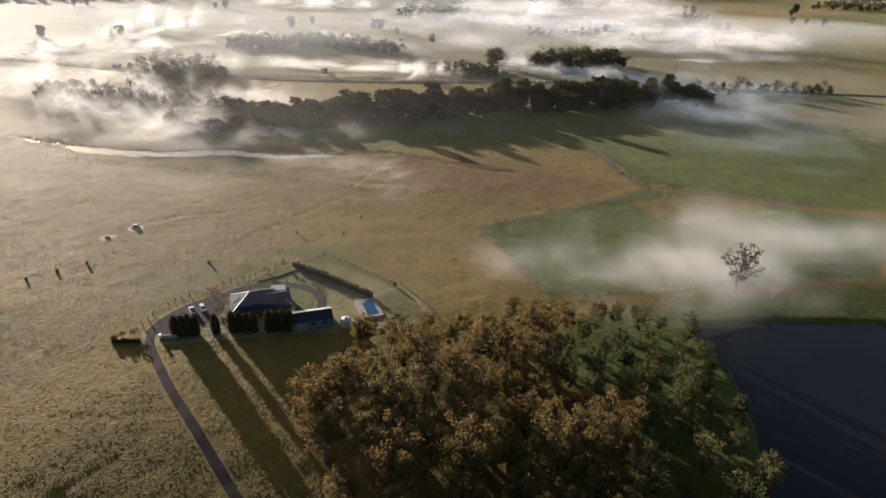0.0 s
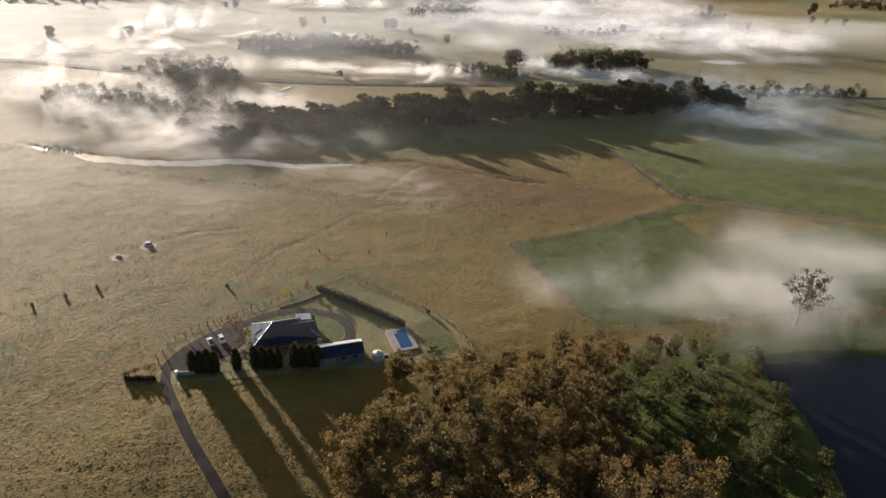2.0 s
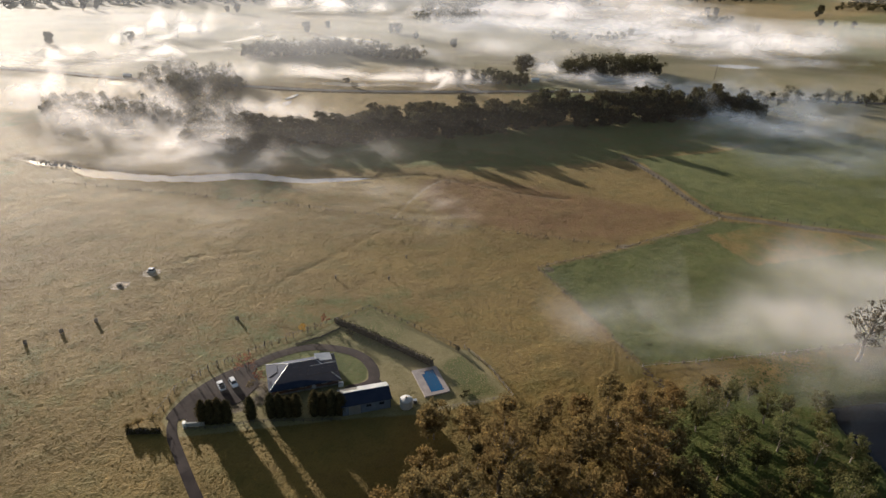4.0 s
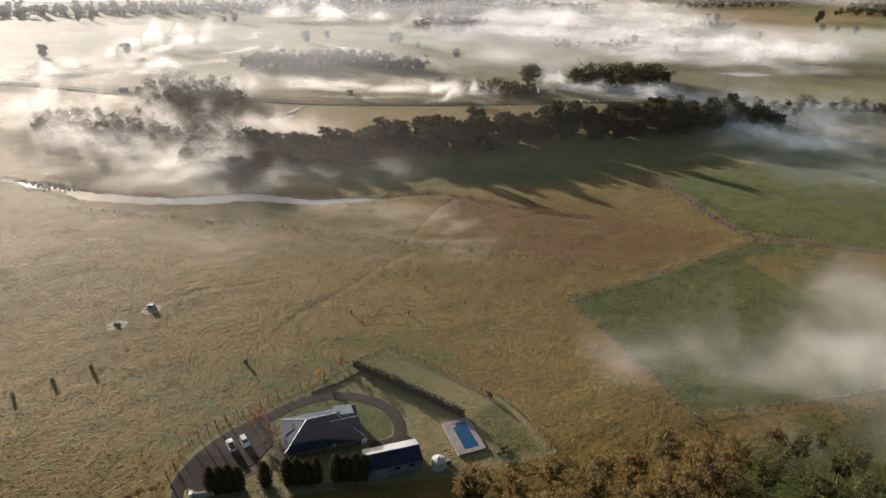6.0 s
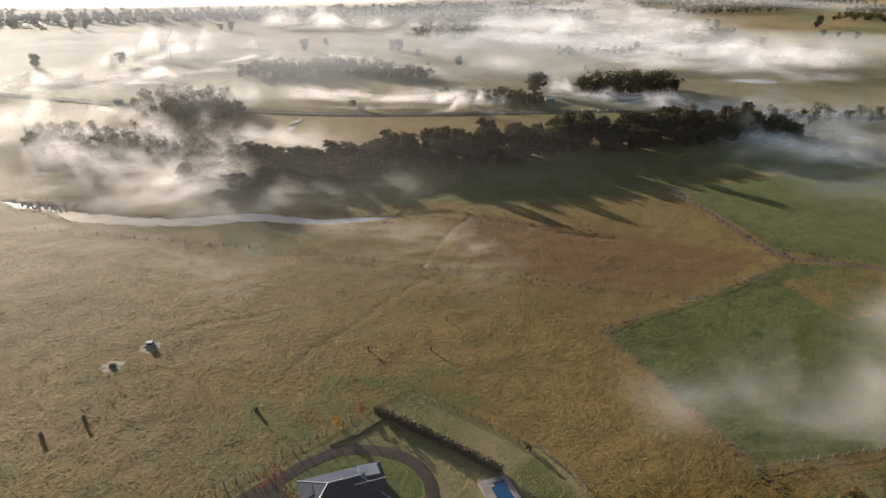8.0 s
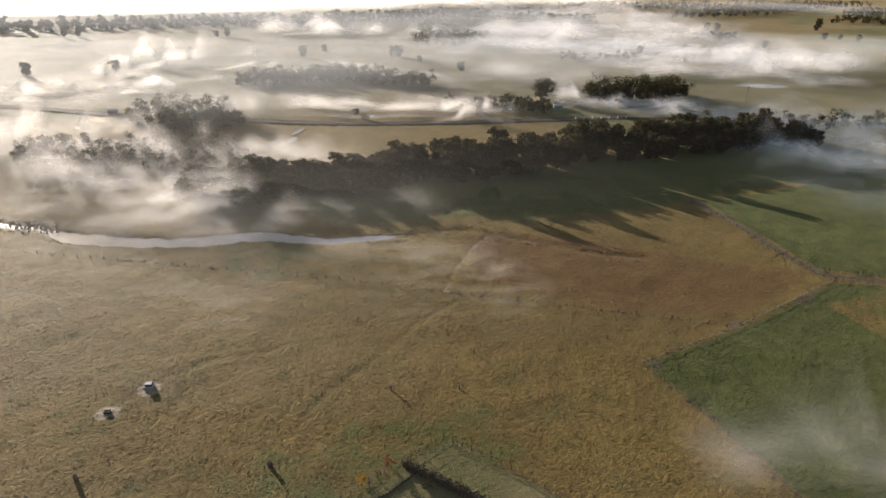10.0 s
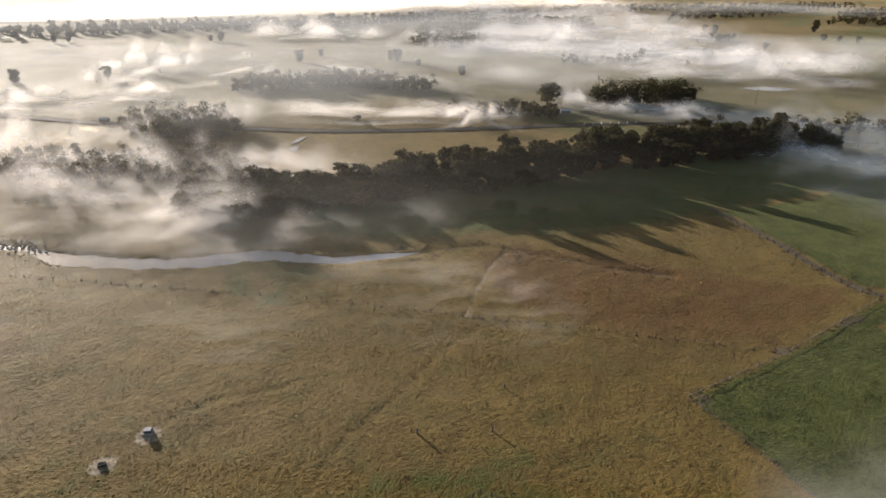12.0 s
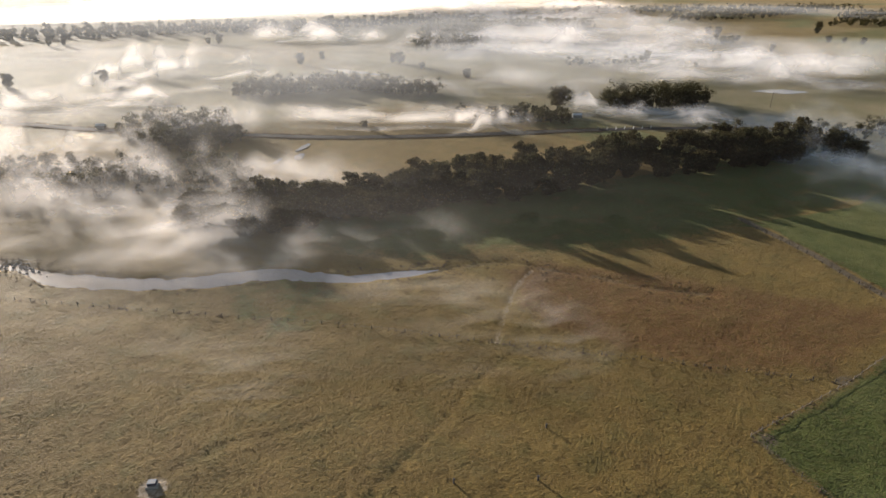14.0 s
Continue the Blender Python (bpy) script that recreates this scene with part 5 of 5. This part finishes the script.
# ---- grass and stones ----
def tussocks(name, places, mat, label, seed, r_lo, r_hi, tall, green=0.0, key="green"):
    """Low clumps of grass: rounded ragged mounds, all in one mesh."""
    rg = np.random.default_rng(seed)
    p = np.array(places, float)
    n = len(p)
    z = relief(p[:, 0], p[:, 1])
    r = rg.uniform(r_lo, r_hi, n)
    h = r * rg.uniform(0.6, 1.1, n) * tall
    sides = 5
    verts = np.zeros((n, sides + 1, 3))
    for k in range(sides):
        a = 2 * np.pi * k / sides + rg.uniform(-0.4, 0.4, n)
        q = r * rg.uniform(0.7, 1.25, n)
        verts[:, k] = np.stack([p[:, 0] + q * np.cos(a), p[:, 1] + q * np.sin(a), z - 0.03], 1)
    verts[:, sides] = np.stack([p[:, 0] + rg.normal(0, 0.2, n) * r, p[:, 1] + rg.normal(0, 0.2, n) * r, z + h], 1)
    base = np.arange(n)[:, None] * (sides + 1)
    tris = [[base + k, base + (k + 1) % sides, base + sides] for k in range(sides)]
    faces = np.concatenate([np.concatenate(t, 1) for t in tris])
    me = bpy.data.meshes.new(name)
    me.from_pydata(verts.reshape(-1, 3).tolist(), [], faces.tolist())
    me.polygons.foreach_set("use_smooth", [True] * len(me.polygons))
    me.materials.append(mat)
    if green:
        at = me.attributes.new(key, "FLOAT", "POINT")
        at.data.foreach_set("value", np.full(len(me.vertices), green, np.float32))
    tagged(new(name, me), label, "grass", "", "stuff")


gr = np.random.default_rng(21)
N = 190000
tx, ty = gr.uniform(-80, 235, N), gr.uniform(-105, 175, N)
patch = lattice_noise(tx, ty, 9, 31) * 0.6 + lattice_noise(tx, ty, 28, 32) * 0.4
clear = (within(tx, ty, YARD, 0.5) < 0.5) & (within(tx, ty, DAM_SHORE, 1) < 0.3) & (line_distance(tx, ty, [(x, y) for x, y in LOOP])[0] > 1.8) & (line_distance(tx, ty, CREEK_XY)[0] > 6.0) & (line_distance(tx, ty, TRACK)[0] > 2.6) & (np.hypot(tx + 9.2, ty - 66.6) > 2.6) & (np.hypot(tx + 18.7, ty - 61.2) > 2.2) & (line_distance(tx, ty, [(-9, 66), (-18.7, 61)])[0] > 0.8)
keep = clear & (patch > 0.02 + 0.28 * gr.random(N)) & (gr.random(N) < 1.15 - 0.35 * (ty > 90))
gm = np.maximum.reduce([within(tx, ty, PADDOCK, 1.5), within(tx, ty, PADDOCK_FAR, 3), within(tx, ty, UNDER_BELT, 9), within(tx, ty, [(92, -50), (150, -52), (230, -75), (260, -140), (60, -160), (86, -100)], 6)]) > 0.5
tussocks("pasture_tussocks", np.stack([tx, ty], 1)[keep & ~gm], TUSSOCK, "scattered dry tan grass tussocks over the pasture", 1, 0.16, 0.46, 0.20)
tussocks("paddock_tussocks", np.stack([tx, ty], 1)[keep & gm], TUSSOCK, "low green grass tussocks in the damp paddocks", 2, 0.16, 0.46, 0.23, 0.9)
lx, ly = gr.uniform(-10, 70, 26000), gr.uniform(-36, 17, 26000)
on_lawn = (within(lx, ly, YARD, 0.5) > 0.6) & (line_distance(lx, ly, [(x, y) for x, y in LOOP])[0] > 2.0) & ((lx > 14) | (ly < -14)) & (np.hypot(lx - 53.5, (ly + 22.5) * 0.7) > 5.2) & (within(lx, ly, LOOP_LAWN, 0.5) < 0.4)
tussocks("lawn_tufts", np.stack([lx, ly], 1)[on_lawn], PASTURE, "small uneven tufts of the garden lawn", 5, 0.10, 0.30, 0.26, 1.0, "lawn")
rank = []
for line, n, w in ((DRY_CREEK, 260, 4.5), (CREEK_XY, 500, 1.5), ([(115, 19), (156, 20.2), (213.5, 25.6)], 45, 0.5), ([(115, 19), (112, -16), (109.4, -40), (107, -54)], 60, 0.6), ([(-45.8, 174), (-6, 146), (46, 109.5), (82.5, 80.2), (111, 57.3), (154, 22)], 120, 0.3), ([(109.4, -40), (148, -50.8), (200, -63)], 60, 0.5), ([(a, b) for a, b in TRACK], 330, 3.4)):
    for _ in range(n):
        i = gr.integers(0, len(line) - 1)
        t = gr.random()
        d = np.array(line[i + 1][:2]) - np.array(line[i][:2])
        L = np.linalg.norm(d) + 1e-9
        off = gr.normal() * w + ((5.5 if gr.random() < 0.5 else -5.0) if line is CREEK_XY else 0)
        rank.append((line[i][0] + d[0] * t - d[1] / L * off, line[i][1] + d[1] * t + d[0] / L * off))
tussocks("bank_rushes", rank, RUSH, "dark dry rushes along the creek banks and fences", 3, 0.25, 0.7, 0.42)
# Dark grass rows added beside the road to stand for its bank's shadow.
verge = []
for _ in range(2600):
    i = gr.integers(8, len(ROAD) - 30)
    t = gr.random()
    d = np.array(ROAD[i + 1]) - np.array(ROAD[i])
    off = (-5.0 if gr.random() < 0.6 else 5.0) + gr.normal() * 0.7
    verge.append((ROAD[i][0] + d[0] * t - d[1] / np.linalg.norm(d) * off, ROAD[i][1] + d[1] * t + d[0] / np.linalg.norm(d) * off))
tussocks("road_verge_grass", verge, RUSH, "dark grass along the country road verges, added for the bank's shade", 4, 0.4, 0.9, 0.8)
stones = Geo()
for _ in range(170):
    x, y = gr.normal(-41, 7), gr.normal(201, 6)
    s = gr.uniform(0.25, 0.8)
    stones.box((x, y, -0.35 + s * 0.2), (s * 1.5, s, s * 0.8), gr.uniform(0, 3), 0.55)
setting("creek_stones", stones, STONE, "pale stones in the shallow bend of the creek", "stones", kind="stuff")

# ---- the mist ----
def fog_bank(cx, cy, rx, ry, turn, z0, z1, layers, dens, mat, label, seed):
    """A low bank of mist: thin rolling layers, one above the other, densest at the heart."""
    n = 26
    a = np.linspace(-1, 1, n)
    U, V = np.meshgrid(a, a)
    u, v = U.ravel(), V.ravel()
    r2 = u * u + v * v
    idx = np.arange(n * n).reshape(n, n)
    quad = np.stack([idx[:-1, :-1], idx[:-1, 1:], idx[1:, 1:], idx[1:, :-1]], -1).reshape(-1, 4)
    ca, sa = math.cos(radians(turn)), math.sin(radians(turn))
    V3, F, D, P = [], [], [], []
    for k in range(layers):
        t = (k + 0.5) / layers
        shrink = 1.0 - 0.35 * t
        x = cx + shrink * (ca * rx * u - sa * ry * v)
        y = cy + shrink * (sa * rx * u + ca * ry * v)
        roll = lattice_noise(x, y, max(rx, ry) * 0.35, seed + k)
        z = z0 + (z1 - z0) * (t * (0.65 + 0.7 * roll)) * (1 - 0.5 * np.clip(r2, 0, 1))
        V3.append(np.stack([x, y, z], 1))
        F.append(quad + k * n * n)
        core = np.clip(1 - r2, 0, 1)
        D.append(core - 0.25 * t * (core > 0))
        P.append(dens * np.clip(core * 4, 0, 1) * (1 - 0.4 * t))
    me = bpy.data.meshes.new("mist_bank")
    me.from_pydata(np.concatenate(V3).tolist(), [], np.concatenate(F).tolist())
    me.polygons.foreach_set("use_smooth", [True] * len(me.polygons))
    me.materials.append(mat)
    for key, values in (("mist_core", D), ("mist_peak", P)):
        at = me.attributes.new(key, "FLOAT", "POINT")
        at.data.foreach_set("value", np.concatenate(values).astype(np.float32))
    tagged(new("mist_bank", me), label, "mist", "drifting mist", "stuff")


def mist_cloud(cx, cy, rx, ry, height, veils, dens, mat, seed, turn=-28.6, label="torn drifting bank of white morning mist"):
    """A rolling cloud of mist on the ground: soft veils one behind the other, thinning out to every side and to the top."""
    n, rows = 30, 9
    ca, sa = math.cos(radians(turn)), math.sin(radians(turn))
    V, F, C, P = [], [], [], []
    for k in range(veils):
        v = -0.9 + 1.8 * (k + 0.5) / veils
        a = np.linspace(-1, 1, n)
        px, py = cx + ca * rx * a - sa * ry * v, cy + sa * rx * a + ca * ry * v
        roll = lattice_noise(px, py, max(12, rx / 3.5), seed + k)
        sway = (lattice_noise(px, py, max(9, rx / 3), seed + k + 50) - 0.5) * 2.0 * ry / veils
        top = height * (0.30 + 1.5 * roll * roll) * (1 - 0.4 * v * v)
        heart = np.clip(1 - a * a - v * v, 0, 1)
        for j in range(rows):
            t = j / (rows - 1)
            for i in range(n):
                lean = sway[i] + 0.6 * height * t * t
                V.append((px[i] - sa * lean, py[i] + ca * lean, 0.3 + top[i] * t))
                C.append(heart[i] * (1 - t))
                P.append(dens * min(1, 2.6 * heart[i]) * (1 - t ** 2) * min(1, 2.2 * t))
        base = k * n * rows
        for j in range(rows - 1):
            for i in range(n - 1):
                q = base + j * n + i
                F.append((q, q + 1, q + n + 1, q + n))
    me = bpy.data.meshes.new("mist_bank")
    me.from_pydata(V, [], F)
    me.polygons.foreach_set("use_smooth", [True] * len(me.polygons))
    me.materials.append(mat)
    for key, values in (("mist_core", C), ("mist_peak", P)):
        at = me.attributes.new(key, "FLOAT", "POINT")
        at.data.foreach_set("value", np.array(values, np.float32))
    tagged(new("mist_bank", me), label, "mist", "drifting mist", "stuff")


BRIGHT_MIST = mist_material("sunlit_mist", 0.55, 0.018, 4, 0.46, 0.40)
FAR_MIST = mist_material("valley_mist", 0.42, 0.015, 3, 0.46, 0.42, 5, (0.88, 0.86, 0.88))
WALL_MIST = mist_material("horizon_mist", 0.9, 0.006, 8, 0.9, 0.4, 3)
CREEK_MIST = mist_material("creek_mist", 0.58, 0.036, 2, 0.36, 0.38)
SHADE_MIST = mist_material("shaded_mist", 0.14, 0.030, 5, 0.36, 0.50, 5, (0.84, 0.86, 0.90))
THIN_MIST = mist_material("pasture_mist", 0.7, 0.026, 6, 0.34, 0.8, 4)
NEAR_MIST = mist_material("paddock_mist", 0.28, 0.028, 1, 0.42, 0.6)
CLOUDS = [
    (29, 667, 54, 120, 25, 4, 0.88, BRIGHT_MIST),
    (11, 522, 51, 38, 14, 3, 0.94, BRIGHT_MIST),
    (-64, 515, 48, 45, 14, 3, 0.66, BRIGHT_MIST),
    (163, 367, 141, 43, 13, 5, 0.83, BRIGHT_MIST),
    (315, 969, 118, 93, 23, 3, 0.83, BRIGHT_MIST),
    (621, 720, 210, 182, 31, 10, 0.80, FAR_MIST),
    (665, 455, 193, 215, 26, 11, 0.75, FAR_MIST),
    (876, 815, 221, 235, 34, 9, 0.48, FAR_MIST),
    (454, 805, 104, 221, 24, 7, 0.40, FAR_MIST),
    (1014, 1293, 430, 317, 48, 7, 0.50, FAR_MIST),
    (234, 325, 39, 50, 12, 3, 0.66, BRIGHT_MIST),
    (336, 322, 34, 47, 14, 6, 0.60, FAR_MIST),
    (385, 274, 69, 34, 10, 6, 0.45, FAR_MIST),
    (206, 538, 88, 54, 12, 6, 0.35, FAR_MIST),
    (103, 615, 60, 132, 16, 3, 0.50, BRIGHT_MIST),
    (47, 875, 180, 103, 18, 3, 0.33, BRIGHT_MIST),
    (-23, 296, 76, 38, 16, 8, 0.45, CREEK_MIST),
    (-7, 220, 70, 41, 14, 10, 0.45, CREEK_MIST),
    (12, 174, 50, 25, 10, 8, 0.32, CREEK_MIST),
    (46, 386, 44, 38, 17, 7, 0.41, CREEK_MIST),
    (63, 251, 36, 32, 13, 7, 0.32, CREEK_MIST),
    (-56, 349, 38, 46, 16, 7, 0.41, CREEK_MIST),
    (-1, 364, 39, 32, 13, 6, 0.41, CREEK_MIST),
    (60, 176, 70, 24, 10, 7, 0.13, CREEK_MIST),
    (384, 136, 66, 60, 18, 9, 0.60, SHADE_MIST),
    (443, 185, 111, 50, 18, 7, 0.47, SHADE_MIST),
    (344, 80, 43, 60, 14, 7, 0.22, SHADE_MIST),
    (372, 56, 125, 95, 15, 10, 0.20, SHADE_MIST),
    (95, 78, 30, 36, 8, 8, 0.18, THIN_MIST),
    (56, 72, 32, 36, 6, 8, 0.11, THIN_MIST),
    (18, 98, 42, 25, 6, 8, 0.13, THIN_MIST),
    (-38, 144, 32, 61, 8, 9, 0.13, THIN_MIST),
    (70, 117, 46, 15, 8, 6, 0.15, THIN_MIST),
    (156, -47, 52, 22, 19, 10, 0.31, NEAR_MIST),
    (128, -38, 46, 17, 18, 8, 0.30, NEAR_MIST),
    (234, -58, 88, 28, 18, 10, 0.32, NEAR_MIST),
    (126, -63, 40, 14, 18, 7, 0.20, NEAR_MIST),
    (-70, 500, 160, 90, 14, 6, 0.45, BRIGHT_MIST), (330, 450, 150, 80, 14, 6, 0.35, FAR_MIST), (20, 250, 110, 60, 16, 8, 0.20, CREEK_MIST), (168, -74, 30, 8, 15, 4, 0.16, NEAR_MIST)]
for k, bank in enumerate(CLOUDS):
    mist_cloud(*bank, 400 + 10 * k)
mist_cloud(150, 1500, 1100, 90, 85, 2, 1.0, WALL_MIST, 900, 6.0, "wall of bright white mist behind the far woods")
mist_cloud(900, 1900, 1300, 160, 110, 2, 0.7, WALL_MIST, 960, 0.0, "bank of pale mist under the horizon")
HAZE = fog_material("thin_haze", (0.92, 0.95, 1.0), 1.0, 0.004, 5, 0.75, 0.8, 3)
HAZES = [(60, 540, 520, 340, -24, 18, 32, 2, 0.16), (250, 1000, 1300, 640, -12, 20, 40, 2, 0.20), (420, 520, 420, 260, -22, 14, 26, 2, 0.20), (860, 420, 480, 330, -22, 14, 30, 2, 0.14), (1800, 1250, 900, 600, -12, 16, 40, 2, 0.16)]
for k, bank in enumerate(HAZES):
    fog_bank(*bank, HAZE, "thin pale haze over the far valley", 300 + 10 * k)


def haze_curtain(dist, half, top, strength):
    """One upright veil of moist air across the valley, thinning out towards its foot and top."""
    hx, hy = 0.48, 0.877
    n, rows = 24, 8
    V, F, P = [], [], []
    for j in range(rows):
        t = j / (rows - 1)
        for i in range(n):
            a = -1 + 2 * i / (n - 1)
            w = half * a
            sway = 14 * math.sin(3.1 * a + dist) + 7 * math.sin(7.7 * a + dist * 0.3)
            V.append((60 + hx * (dist + sway) + hy * w, -60 + hy * (dist + sway) - hx * w, 0.6 + top * t))
            P.append(strength * math.sin(math.pi * min(1, 0.12 + 0.88 * t)) ** 0.8 * (1 - t) ** 0.5 * (1 - a ** 4) * (0.99 / (1 + math.exp(6 * (a + 0.12)))))
    for j in range(rows - 1):
        for i in range(n - 1):
            k = j * n + i
            F.append((k, k + 1, k + n + 1, k + n))
    me = bpy.data.meshes.new("haze_veil")
    me.from_pydata(V, [], F)
    me.polygons.foreach_set("use_smooth", [True] * len(me.polygons))
    me.materials.append(MOIST_AIR)
    at = me.attributes.new("mist_peak", "FLOAT", "POINT")
    at.data.foreach_set("value", np.array(P, np.float32))
    tagged(new("haze_veil", me), "faint sunlit veil of moist valley air", "haze", "valley haze", "stuff")


MOIST_AIR = haze_curtain_material()
for k in range(11):
    haze_curtain(20 + 38 * k, 330 + 20 * k, 42, 0.0175)
